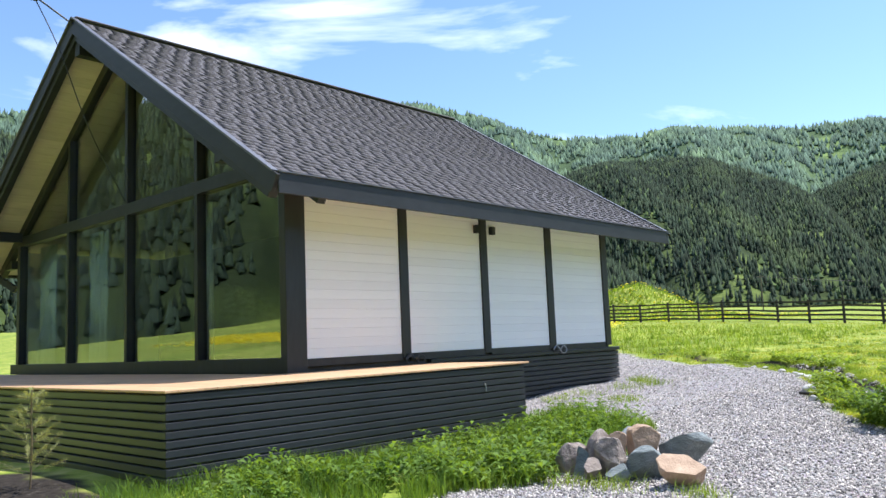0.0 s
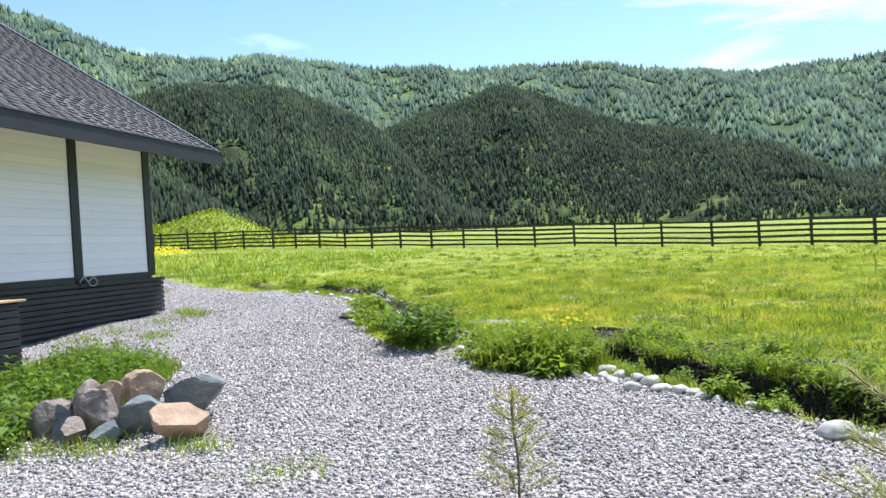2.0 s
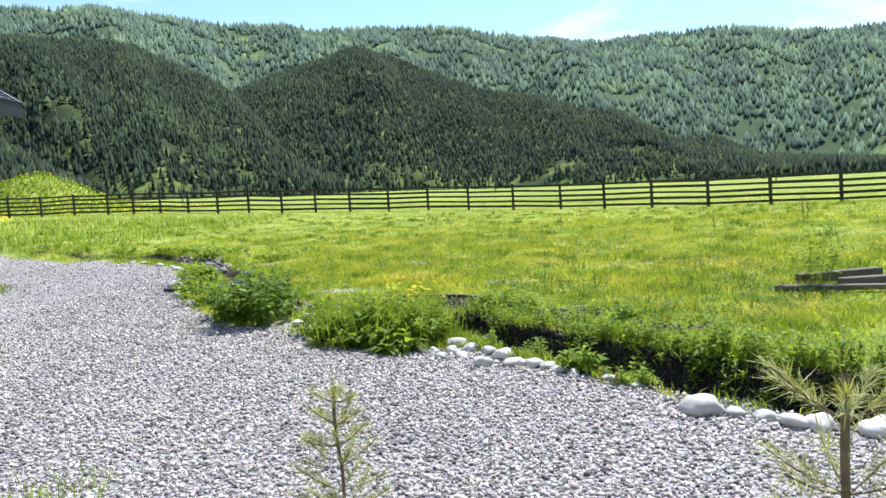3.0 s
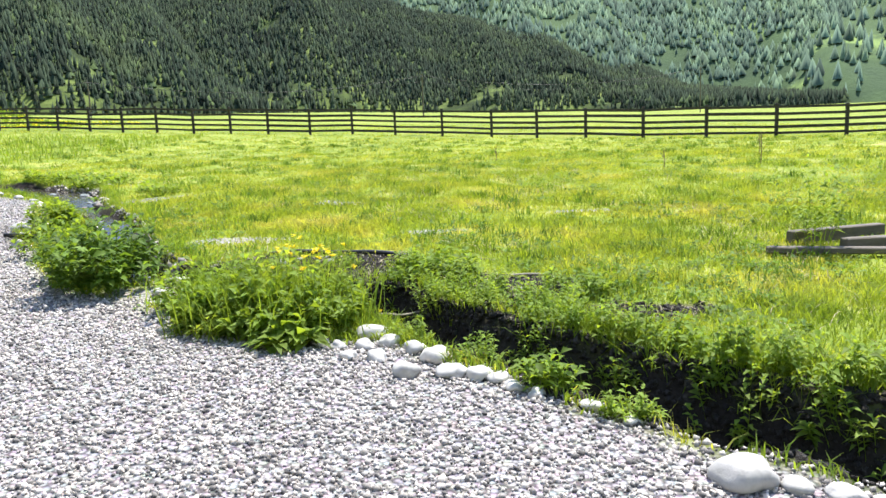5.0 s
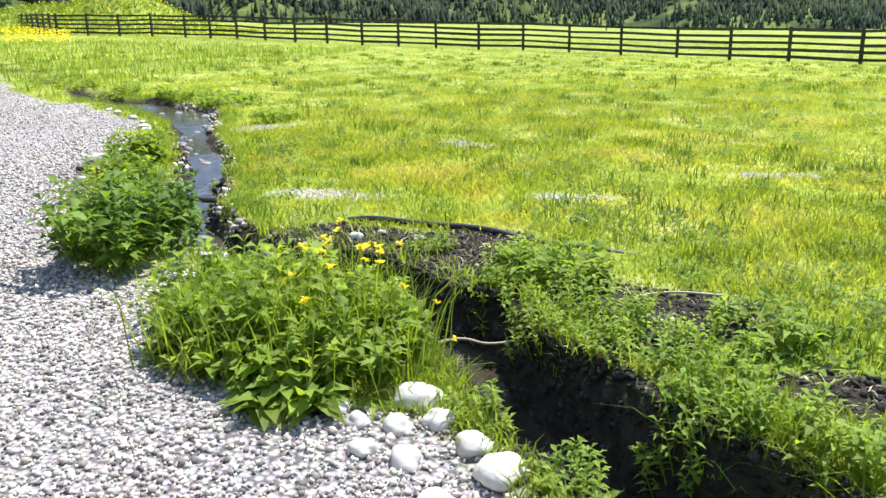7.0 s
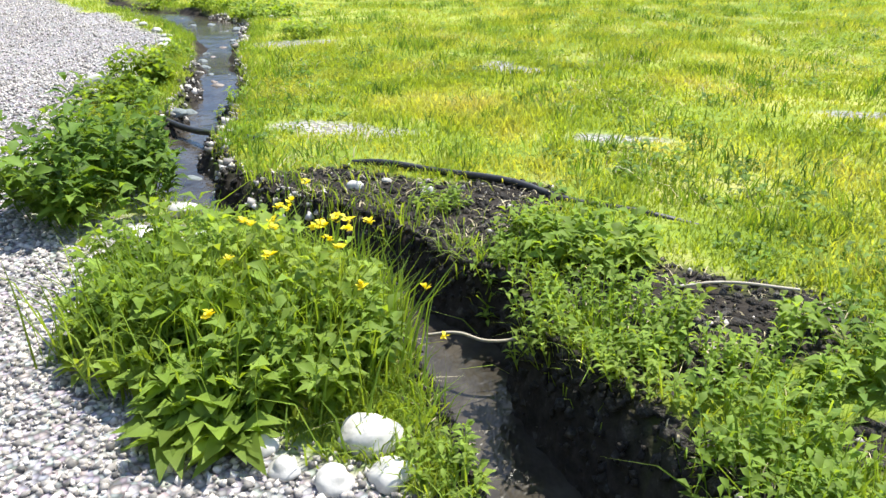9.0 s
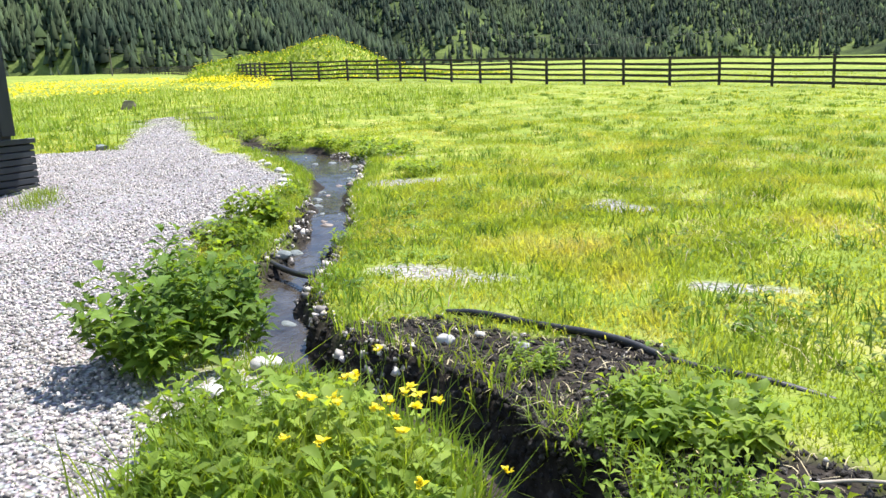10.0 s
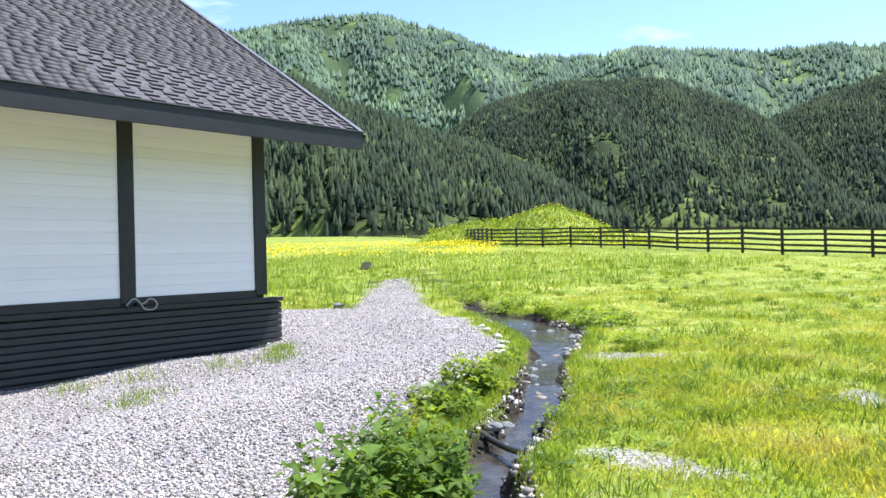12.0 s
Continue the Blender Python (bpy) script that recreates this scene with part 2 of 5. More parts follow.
hgt = mixed(n, l, a_gr.outputs["Fac"], noise_fac(n, l, 20, 4), vor.outputs["Distance"])
bumped(n, l, b, hgt, 0.8, 0.02)


# ---- mesh helpers ----
def tri_mesh(name, V, F):
    me = bpy.data.meshes.new(name)
    V, F = np.asarray(V, np.float32), np.asarray(F, np.int32)
    k = F.shape[1]
    me.vertices.add(len(V))
    me.vertices.foreach_set("co", V.ravel())
    me.loops.add(F.size)
    me.loops.foreach_set("vertex_index", F.ravel())
    me.polygons.add(len(F))
    me.polygons.foreach_set("loop_start", np.arange(len(F), dtype=np.int32) * k)
    me.update(calc_edges=True)
    return me


def stuff(name, V, F, mat, label, category, parent=None):
    ob = new(name, tri_mesh(name, V, F))
    ob.data.materials.append(mat)
    if parent:
        ob.parent = parent
        return tagged(ob, label, kind="stuff")
    return tagged(ob, label, category, kind="stuff")


def empty(name, x, y, z, label, category, group="", kind=""):
    ob = new(name)
    ob.location = (x, y, z)
    ob.empty_display_size = 0.1
    return tagged(ob, label, category, group, kind)


def part(name, bm, mat, parent, label="", smooth=False):
    me = bm
    if isinstance(bm, bmesh.types.BMesh):
        me = bpy.data.meshes.new(name)
        bm.to_mesh(me)
        bm.free()
    if not me.materials:
        me.materials.append(mat)
    if smooth:
        me.polygons.foreach_set("use_smooth", [True] * len(me.polygons))
    ob = new(name, me)
    if parent:
        ob.parent = parent
    return tagged(ob, label)


def box(bm, x0, y0, z0, x1, y1, z1, bevel=0.0):
    m = Matrix.LocRotScale(((x0 + x1) / 2, (y0 + y1) / 2, (z0 + z1) / 2), None, (abs(x1 - x0), abs(y1 - y0), abs(z1 - z0)))
    r = bmesh.ops.create_cube(bm, size=1, matrix=m)
    if bevel:
        bmesh.ops.bevel(bm, geom=list({e for v in r["verts"] for e in v.link_edges}), offset=bevel, segments=1, affect="EDGES")
    return bm


def boxed(*a):
    return box(bmesh.new(), *a)


def beam(bm, p, q, w, h, bevel=0.006):
    """A squared timber from p to q, w wide across and h deep."""
    p, q = Vector(p), Vector(q)
    d = q - p
    t = d.to_track_quat("Y", "Z").to_matrix().to_4x4()
    r = bmesh.ops.create_cube(bm, size=1, matrix=Matrix.Translation((p + q) / 2) @ t @ Matrix.Diagonal((w, d.length, h, 1)))
    if bevel:
        bmesh.ops.bevel(bm, geom=list({e for v in r["verts"] for e in v.link_edges}), offset=bevel, segments=1, affect="EDGES")
    return bm


def tube(name, pts, radius, mat, parent=None, label=""):
    cu = bpy.data.curves.new(name, "CURVE")
    cu.dimensions, cu.bevel_depth, cu.bevel_resolution, cu.resolution_u = "3D", radius, 3, 6
    s = cu.splines.new("BEZIER")
    s.bezier_points.add(len(pts) - 1)
    for bp, p in zip(s.bezier_points, pts):
        bp.co, bp.handle_left_type, bp.handle_right_type = p, "AUTO", "AUTO"
    tmp = bpy.data.objects.new("tmp", cu)
    me = bpy.data.meshes.new_from_object(tmp)
    me.name = name
    bpy.data.objects.remove(tmp)
    bpy.data.curves.remove(cu)
    me.materials.clear()
    return part(name, me, mat, parent, label, True)


# ---- lie of the land ----
def smooth(a, b, v):
    t = np.clip((v - a) / (b - a), 0, 1)
    return t * t * (3 - 2 * t)


def lay(x, y):
    """Height of the land, before the stream cuts into it."""
    x, y = np.asarray(x, float), np.asarray(y, float)
    yy = np.where(y > 10, 10 + (np.minimum(y, 300) - 10) * 0.4, np.where(y > 0, y, 0.25 * np.maximum(y, -8)))
    z = -0.44 - 0.015 * np.clip(x, -14, 16) + 0.045 * yy
    z = z - 0.03 * np.clip(x, -200, 120) * smooth(8, 45, y)
    z = z + 0.17 * np.exp(-((x - 0.5) ** 2 / 7 + (y + 3) ** 2 / 7))
    z = z + 0.1 * np.clip(-20 - y, 0, 70) * (y < 0)
    rough = 0.05 * np.sin(x * 1.7 + np.sin(y * 1.3)) * np.sin(y * 1.1 + 0.7 * np.sin(x * 2.1))
    return z + rough * smooth(3, 6, y - 4.5 + np.clip(8 - x, 0, 9) * 0.9)


# the stream: x, y, half width, depth of its bed
STREAM = np.array([(-13, 27, 0.2, 0.15), (-5, 19, 0.2, 0.18), (0.2, 13.9, 0.25, 0.14), (1.8, 12.7, 0.45, 0.14), (2.9, 11.9, 0.5, 0.14), (3.85, 10.6, 0.24, 0.15), (4.45, 9.4, 0.19, 0.15),
                   (5.3, 8.0, 0.16, 0.15), (5.95, 6.6, 0.17, 0.18), (6.45, 5.4, 0.17, 0.24), (7.2, 4.7, 0.14, 0.32), (8.1, 4.3, 0.12, 0.36), (8.85, 3.85, 0.13, 0.44),
                   (9.14, 3.4, 0.14, 0.52), (9.42, 3.0, 0.19, 0.6), (9.76, 2.54, 0.22, 0.66), (10.14, 2.06, 0.25, 0.7), (10.62, 1.52, 0.28, 0.7), (11.12, 1.04, 0.30, 0.7), (11.85, 0.45, 0.33, 0.65), (13.3, -0.9, 0.34, 0.6), (15.2, -3.0, 0.32, 0.6), (20, -9, 0.3, 0.5)])
dense = []
for i in range(len(STREAM) - 1):
    p0, p1, p2, p3 = STREAM[max(i - 1, 0)], STREAM[i], STREAM[i + 1], STREAM[min(i + 2, len(STREAM) - 1)]
    for s in np.linspace(0, 1, 10, endpoint=False):
        dense.append(0.5 * (2 * p1 + (p2 - p0) * s + (2 * p0 - 5 * p1 + 4 * p2 - p3) * s * s + (3 * p1 - p0 - 3 * p2 + p3) * s ** 3))
dense = np.array(dense + [STREAM[-1]])


def stream_at(x, y):
    """Distance to the stream's middle, its half width and its depth there."""
    sh = np.shape(x)
    x, y = np.ravel(x).astype(float), np.ravel(y).astype(float)
    best, hw, dp = np.full(len(x), 99.0), np.full(len(x), 0.3), np.full(len(x), 0.3)
    near = np.where((x > -16) & (x < 22) & (y > -11) & (y < 30))[0]
    for c in range(0, len(near), 40000):
        k = near[c:c + 40000]
        d = np.hypot(x[k, None] - dense[None, :, 0], y[k, None] - dense[None, :, 1])
        j = d.argmin(1)
        best[k], hw[k], dp[k] = d[np.arange(len(k)), j], dense[j, 2], dense[j, 3]
    return best.reshape(sh), hw.reshape(sh), dp.reshape(sh)


def land(x, y):
    d, hw, dp = stream_at(x, y)
    wob = 0.06 * np.sin(np.asarray(x) * 5.3 + 1.7 * np.sin(np.asarray(y) * 4.1))
    cut = dp * (1 - smooth(hw * 0.8, hw * 1.25 + 0.10, d + wob))
    return lay(x, y) - cut


# the gravel yard's outline
YARD = np.array([(14, -14), (13.2, -5), (12.1, -1.2), (11.35, -0.05), (10.75, 0.6), (10.35, 1.0), (9.95, 1.45), (9.6, 1.8), (9.0, 2.5), (8.6, 2.5), (8.15, 2.58), (7.65, 2.85), (7.3, 3.5), (6.5, 4.0), (5.7, 4.9), (4.7, 6.85),
                 (4.4, 8.0), (3.5, 9.9), (1.6, 11.6), (-1.6, 14.1), (-8.9, 21.4), (-9.2, 20.6), (-4.8, 15.4), (-2.7, 12.6), (-4.5, 12.3), (-8, 11.5), (-8, 3), (0, 3), (1.2, 3.6), (2.1, 3.7),
                 (3.7, 3.0), (4.3, 1.7), (4.35, 0.2), (3.95, -1.2), (3.9, -2.6), (4.6, -6), (5, -14)])


def in_yard(x, y):
    """Signed distance to the yard's edge, positive inside."""
    sh = np.shape(x)
    x, y = np.ravel(x).astype(float), np.ravel(y).astype(float)
    inside, dist = np.zeros(len(x), bool), np.full(len(x), 1e9)
    for (ax, ay), (bx, by) in zip(YARD, np.roll(YARD, -1, 0)):
        hit = ((ay > y) != (by > y)) & (x < (bx - ax) * (y - ay) / (by - ay + 1e-12) + ax)
        inside ^= hit
        t = np.clip(((x - ax) * (bx - ax) + (y - ay) * (by - ay)) / ((bx - ax) ** 2 + (by - ay) ** 2), 0, 1)
        dist = np.minimum(dist, np.hypot(x - ax - t * (bx - ax), y - ay - t * (by - ay)))
    return np.where(inside, dist, -dist).reshape(sh)


def wobble(x, y, s=1.0):
    return np.sin(x * 2.3 * s + 1.3 * np.sin(y * 1.9 * s)) * np.sin(y * 2.7 * s + 1.1 * np.sin(x * 3.1 * s))


SOIL_SPOTS = [(7.75, 5.0, 0.5, 0.3), (8.85, 4.9, 0.5, 0.35), (9.9, 3.5, 0.35, 0.3), (8.3, 4.68, 1.0, 0.55), (9.95, 3.78, 0.65, 0.42), (9.0, 4.1, 0.55, 0.4), (8.6, 4.5, 0.8, 0.5), (0.6, -3.9, 1.6, 0.6), (4.6, 0.15, 0.55, 0.35), (10.9, 2.95, 0.5, 0.25)]


PALE_SPOTS = [(7.4, 6.2, 0.6, 0.2), (5.2, 9.9, 0.6, 0.28), (3.7, 12.3, 0.8, 0.3), (8.2, 8.75, 0.45, 0.2), (8.1, 8.9, 0.2, 0.3), (9.5, 6.4, 0.4, 0.12), (11.5, 7.5, 0.5, 0.15), (6.9, 4.6, 0.3, 0.3), (7.0, 3.95, 0.45, 0.3)]


def pale_mask(x, y):
    m = np.zeros(np.shape(x))
    for sx_, sy_, a, c in PALE_SPOTS:
        r = ((x - sx_) / a) ** 2 + ((y - sy_) / c) ** 2
        m = np.maximum(m, 0.85 * (1 - smooth(0.4, 1.3, r + 0.45 * wobble(x, y, 2.5))))
    return m


def soil_mask(x, y):
    m = np.zeros(np.shape(x))
    for sx_, sy_, a, c in SOIL_SPOTS:
        r = ((x - sx_) / a) ** 2 + ((y - sy_) / c) ** 2
        m = np.maximum(m, 1 - smooth(0.55, 1.25, r + 0.35 * wobble(x, y, 2.5)))
    d, hw, dp = stream_at(x, y)
    return np.maximum(m, 1 - smooth(hw * 1.1 + 0.05, hw * 1.3 + 0.16 + 0.2 * smooth(8.2, 9.2, np.asarray(x)), d + 0.05 * wobble(x, y, 3)))


def grow(a, b, fine, far, k):
    """Coordinates spaced evenly from a to b and ever wider out to far."""
    mid = list(np.arange(a, b, fine))
    out, s, v = [], fine, b
    while v < far:
        out.append(v)
        s *= k
        v += s
    out.append(far)
    low, s, v = [], fine, a
    while v > -far:
        s *= k
        v -= s
        low.append(v)
    return np.array(low[::-1] + mid + out)


gx, gy = grow(-4, 13.5, 0.07, 3000, 1.13), grow(-6.5, 14, 0.07, 3000, 1.13)
GX, GY = np.meshgrid(gx, gy)
GZ = land(GX, GY)
idx = np.arange(GX.size).reshape(GX.shape)
quads = np.stack([idx[:-1, :-1], idx[:-1, 1:], idx[1:, 1:], idx[1:, :-1]], -1).reshape(-1, 4)
me = tri_mesh("ground", np.stack([GX, GY, GZ], -1).reshape(-1, 3), quads)
me.materials.append(M_GROUND)
me.polygons.foreach_set("use_smooth", [True] * len(me.polygons))
for key, val in (("gravel", np.maximum(pale_mask(GX, GY), smooth(-0.1, 0.12, in_yard(GX, GY) + 0.10 * wobble(GX, GY, 1.5)))), ("soil", soil_mask(GX, GY))):
    at = me.attributes.new(key, "FLOAT", "POINT")
    at.data.foreach_set("value", np.ravel(val).astype(np.float32))
tagged(new("ground", me), "grassy valley ground with a grey gravel yard", "ground", kind="structure")

# stream water
S2 = dense[::2]
tan = np.gradient(S2[:, :2], axis=0)
nrm = np.stack([-tan[:, 1], tan[:, 0]], 1) / np.linalg.norm(tan, axis=1)[:, None]
wz = lay(S2[:, 0], S2[:, 1]) - S2[:, 3] * 0.72
V = np.concatenate([np.column_stack([S2[:, :2] + nrm * (S2[:, 2:3] * s + 0.1 * np.sign(s)), wz]) for s in (-1, -0.4, 0.4, 1)])
k = len(S2)
F = [(a * k + i, a * k + i + 1, (a + 1) * k + i + 1, (a + 1) * k + i) for a in range(3) for i in range(k - 1)]
ob = new("water", tri_mesh("water", V, F))
ob.data.materials.append(M_WATER)
tagged(ob, "narrow shallow stream running over dark stones", "stream", kind="structure")


# ---- mountains ----
def ridge_mesh(name, azs, els, near, far, mat, label, seed, rows=30, relief=0.09):
    """A mountainside that climbs from near to its crest at far; azimuths and crest elevations in degrees, seen from the yard."""
    rng = np.random.default_rng(seed)
    az = np.linspace(azs[0], azs[-1], 150)
    el = np.interp(az, azs, els)
    ker = np.ones(7) / 7
    el = np.convolve(np.pad(el, 3, mode="edge"), ker, "valid")
    ph = rng.uniform(0, 6.28, 8)
    A, T = np.meshgrid(np.radians(az), np.linspace(0, 1.25, rows))
    bend = 1 + 0.10 * np.sin(A * 9 + ph[0]) + 0.05 * np.sin(A * 23 + ph[1])
    D = near * bend + (far - near * bend) * T
    top = far * np.tan(np.radians(el))[None, :] * np.ones_like(T)
    up = np.where(T <= 1, T * (1.28 - 0.28 * T), 1 - (T - 1) * 1.5)
    spur = relief * np.sin(A * 40 + 3 * T + ph[2]) * np.sin(A * 17 + ph[3]) * np.clip(T * (1 - T) * 4, 0, 1)
    X, Y = 9.4 + D * np.sin(A), -1 + D * np.cos(A)
    Z = lay(X, Y) * (1 - np.minimum(T, 1)) + top * (up + spur) - 6 * (T == 0)
    V = np.stack([X, Y, Z], -1)
    i = np.arange(A.size).reshape(A.shape)
    Q = np.stack([i[:-1, :-1], i[:-1, 1:], i[1:, 1:], i[1:, :-1]], -1).reshape(-1, 4)
    ob = new(name, tri_mesh(name, V.reshape(-1, 3), Q))
    ob.data.materials.append(mat)
    ob.data.polygons.foreach_set("use_smooth", [True] * len(ob.data.polygons))
    tagged(ob, label, "mountain", kind="structure")
    return V


def bald(x, y, s):
    return np.sin(x * s + 2 * np.sin(y * s * 0.8)) + np.sin(y * s * 1.3 + 2 * np.sin(x * s * 0.6)) + 0.5 * np.sin((x + y) * s * 2.7)


def forest(name, V, count, h0, h1, mat, label, seed, tiers=2, clear=1.25, round_=0.0, high=0.28):
    """Conifers on a mountainside: stacked ragged cones."""
    rng = np.random.default_rng(seed)
    rows, cols = V.shape[:2]
    r = (rows - 1) / 1.25 * 1.03 * rng.uniform(0.0004, 1, count) ** 0.72
    c = rng.uniform(0, cols - 1.001, count)
    i, j = r.astype(int), c.astype(int)
    fr, fc = (r - i)[:, None], (c - j)[:, None]
    P = (V[i, j] * (1 - fr) + V[i + 1, j] * fr) * (1 - fc) + (V[i, j + 1] * (1 - fr) + V[i + 1, j + 1] * fr) * fc
    P = P[(bald(P[:, 0], P[:, 1], 0.045) < clear) | (r > high * rows)]
    n = len(P)
    H = rng.uniform(h0, h1, n) * rng.uniform(0.75, 1.1, n)
    wide = rng.uniform(0.15, 0.24, n) * (1 + round_ * (rng.random(n) < 0.5))
    sides = 5
    vs, fs = [], []
    per = (sides + 1) * tiers
    base = np.arange(n) * per
    for t in range(tiers):
        lo, hi = t / tiers * 0.75 + 0.02, (1.0 if t == tiers - 1 else t / tiers * 0.75 + 0.62)
        rad = H * wide * (1 - 0.75 * t / tiers)
        turn = rng.uniform(0, 6.28, n)
        for s in range(sides):
            a = turn + s * 2 * math.pi / sides
            rr = rad * rng.uniform(0.65, 1.25, n)
            vs.append(np.column_stack([P[:, 0] + rr * np.cos(a), P[:, 1] + rr * np.sin(a), P[:, 2] + H * (lo + rng.uniform(-0.05, 0.05, n))]))
        lean = rng.normal(0, 0.03, (n, 2)) * H[:, None]
        vs.append(np.column_stack([P[:, :2] + lean, P[:, 2] + H * hi]))
        o = t * (sides + 1)
        for s in range(sides):
            fs.append(np.column_stack([base + o + s, base + o + (s + 1) % sides, base + o + sides]))
    VV = np.stack(vs, 1).reshape(-1, 3)
    return stuff(name, VV, np.concatenate(fs), mat, label, "forest")


v = ridge_mesh("mountain_far", [-75, -54, -51, -47.4, -41, -38.8, -34.7, -32, -28, -22, -18, -14.5, -10, -5, 0, 3, 7, 10, 14, 18, 23, 32, 45, 60], [15.55, 15.95, 16.55, 17.45, 16.85, 15.65, 14.45, 13.75, 13.85, 13.95, 12.95, 13.15, 12.45, 12.55, 12.25, 11.35, 10.55, 10.25, 10.45, 10.45, 9.25, 9.05, 8.55, 7.55], 900, 1500, M_FARSLOPE_HAZED, "distant green mountain ridge with open glades", 1, relief=0.1)
forest("far_forest", v, 42000, 9, 14, M_FAR_HAZED, "mixed forest on the distant ridge", 11, 1, 1.25, 0.9, 2.0)
v = ridge_mesh("mountain_mid", [-70, -45, -39, -37.6, -34.7, -30.6, -27, -24.3, -21.7, -18.6, -15.5, -12.8, -11, -8], [3, 7.4, 8.7, 10.0, 11.1, 11.9, 12.1, 11.8, 11.0, 9.2, 6.9, 4.2, 2.5, 0.3], 430, 880, M_SLOPE, "dark conifer-covered mountain spur", 2)
forest("spur_forest", v, 40000, 5, 10, M_FOREST, "dense dark conifer forest on the spur", 12, 2, 1.3)
forest("broadleaf_trees", v, 3600, 4.5, 8, M_GROVE, "lighter broadleaf trees among the conifers of the spur", 22, 2, 9.0, 1.6)
v = ridge_mesh("mountain_right", [-22, -17, -13, -9.7, -7.6, -5.1, -1.6, 2.4, 10, 15.5, 19.8, 24, 30], [6.0, 8.4, 9.7, 10.6, 11.0, 10.4, 8.7, 7.3, 5.9, 4.0, 1.6, 0.8, 0.3], 560, 1120, M_SLOPE, "dark conifer-covered mountain behind the meadow", 3, relief=0.08)
forest("hill_forest", v, 38000, 6, 11, M_FOREST, "dense dark conifer forest on the mountain", 13, 2, 1.3)
forest("broadleaf_trees", v, 3600, 5, 8.5, M_GROVE, "lighter broadleaf trees among the conifers of the mountain", 23, 2, 9.0, 1.6)
v = ridge_mesh("mountain_left", [-95, -75, -60, -52, -48.7, -45.5, -41, -37.7, -34.8, -30.8, -28.4, -26], [13, 14, 13, 12.6, 11.7, 10.5, 9.0, 7.5, 6.7, 4.4, 2.5, 0.5], 260, 520, M_SLOPE, "near wooded hillside with rocky foot", 4)
forest("hillside_forest", v, 22000, 5.5, 10, M_FOREST, "dark conifers on the near hillside", 14, 3, 1.3)
forest("broadleaf_trees", v, 2200, 4, 8, M_GROVE, "lighter broadleaf trees among the conifers of the near hillside", 24, 2, 9.0, 1.6)
v = ridge_mesh("mountain_east", [18, 24, 32, 45, 60, 80, 110], [0.6, 5, 8, 10, 11, 12, 12], 900, 1400, M_FARSLOPE_HAZED, "far wooded mountain across the valley", 5)
forest("east_forest", v, 4000, 14, 22, M_FAR_HAZED, "mixed forest across the valley", 15, 1, 1.2, 0.6, 2.0)
v = ridge_mesh("mountain_south", [105, 130, 160, 180, 200, 230, 265], [11, 17, 22, 24, 23, 18, 14], 150, 420, M_SLOPE, "wooded hill across the yellow field", 6)
forest("south_forest", v, 20000, 5, 9, M_FOREST, "conifers on the hill across the field", 16, 2, 0.9)


# ---- the house ----
RIDGE_X, RIDGE_Z, EAVE_X, EAVE_Z = -5.4, 7.28, 0.94, 3.20
ROOF_Y0, ROOF_Y1 = -0.97, 9.73
LEFT_X = 2 * RIDGE_X - 0.0
SLOPE = (RIDGE_Z - EAVE_Z) / (EAVE_X - RIDGE_X)
house = empty("house", -5.4, 4.2, 0.0, "black-framed timber house, white board panels, glazed gable, dark shingle roof", "house")


def under(x, drop=0.0):
    """Height of the roof's top at x, less drop."""
    return RIDGE_Z - abs(x - RIDGE_X) * SLOPE - drop


def hpart(name, bm, mat, parent=None, label="", smooth=False):
    ob = part(name, bm, mat, parent or house, label, smooth)
    ob.matrix_parent_inverse = Matrix.Translation((5.4, -4.2, 0.0)) if not parent else Matrix.Identity(4)
    return ob


# walls behind the panels
bm = bmesh.new()
box(bm, -0.22, 0.0, 0.6, -0.03, 8.5, 3.42)
long_wall = hpart("wall", bm, M_ROOM_DIM, None, "long side wall clad in white boards between black posts")
hpart("wall", box(bmesh.new(), LEFT_X - 0.03, 0.0, 0.6, LEFT_X + 0.2, 8.5, 3.42), M_WHITE)
bm = bmesh.new()
prof = [(LEFT_X + 0.2, 0.6), (-0.22, 0.6), (-0.22, 3.5), (RIDGE_X, under(RIDGE_X, 0.35)), (LEFT_X + 0.2, 3.5)]
fv = [bm.verts.new((x, 8.28, z)) for x, z in prof] + [bm.verts.new((x, 8.48, z)) for x, z in prof]
for i in range(5):
    bm.faces.new((fv[i], fv[(i + 1) % 5], fv[5 + (i + 1) % 5], fv[5 + i]))
bm.faces.new(fv[:5][::-1])
bm.faces.new(fv[5:])
bmesh.ops.recalc_face_normals(bm, faces=bm.faces)
hpart("wall", bm, M_WHITE, None, "white rear gable wall")
hpart("floor", boxed(LEFT_X + 0.2, 0.0, 0.6, -0.22, 8.28, 0.72), M_FLOORIN_DIM, None, "brown indoor floor, darkened for the room's shade")
hpart("partition", boxed(LEFT_X + 0.2, 3.4, 0.72, -0.22, 3.5, 3.4), M_ROOM_DIM, None, "indoor partition wall, the room's shade in its dark colour")

# posts, sill and head of the long wall
POSTS = [(2.06, 2.25), (4.13, 4.32), (6.18, 6.39), (8.31, 8.52)]
hpart("corner_post", boxed(-0.11, -0.21, 0.55, 0.045, 0.145, 3.40, 0.006), M_DARK)
for a, c in POSTS:
    hpart("post", boxed(-0.03, a, 0.70, 0.045, c, 3.40, 0.006), M_DARK)
edges = [0.145] + [v for p in POSTS for v in p]
for k in range(4):
    a, c = edges[2 * k], edges[2 * k + 1]
    hpart("sill_board", boxed(-0.03, a + 0.002, 0.655, 0.036, c - 0.002, 0.768, 0.005), M_DARK)

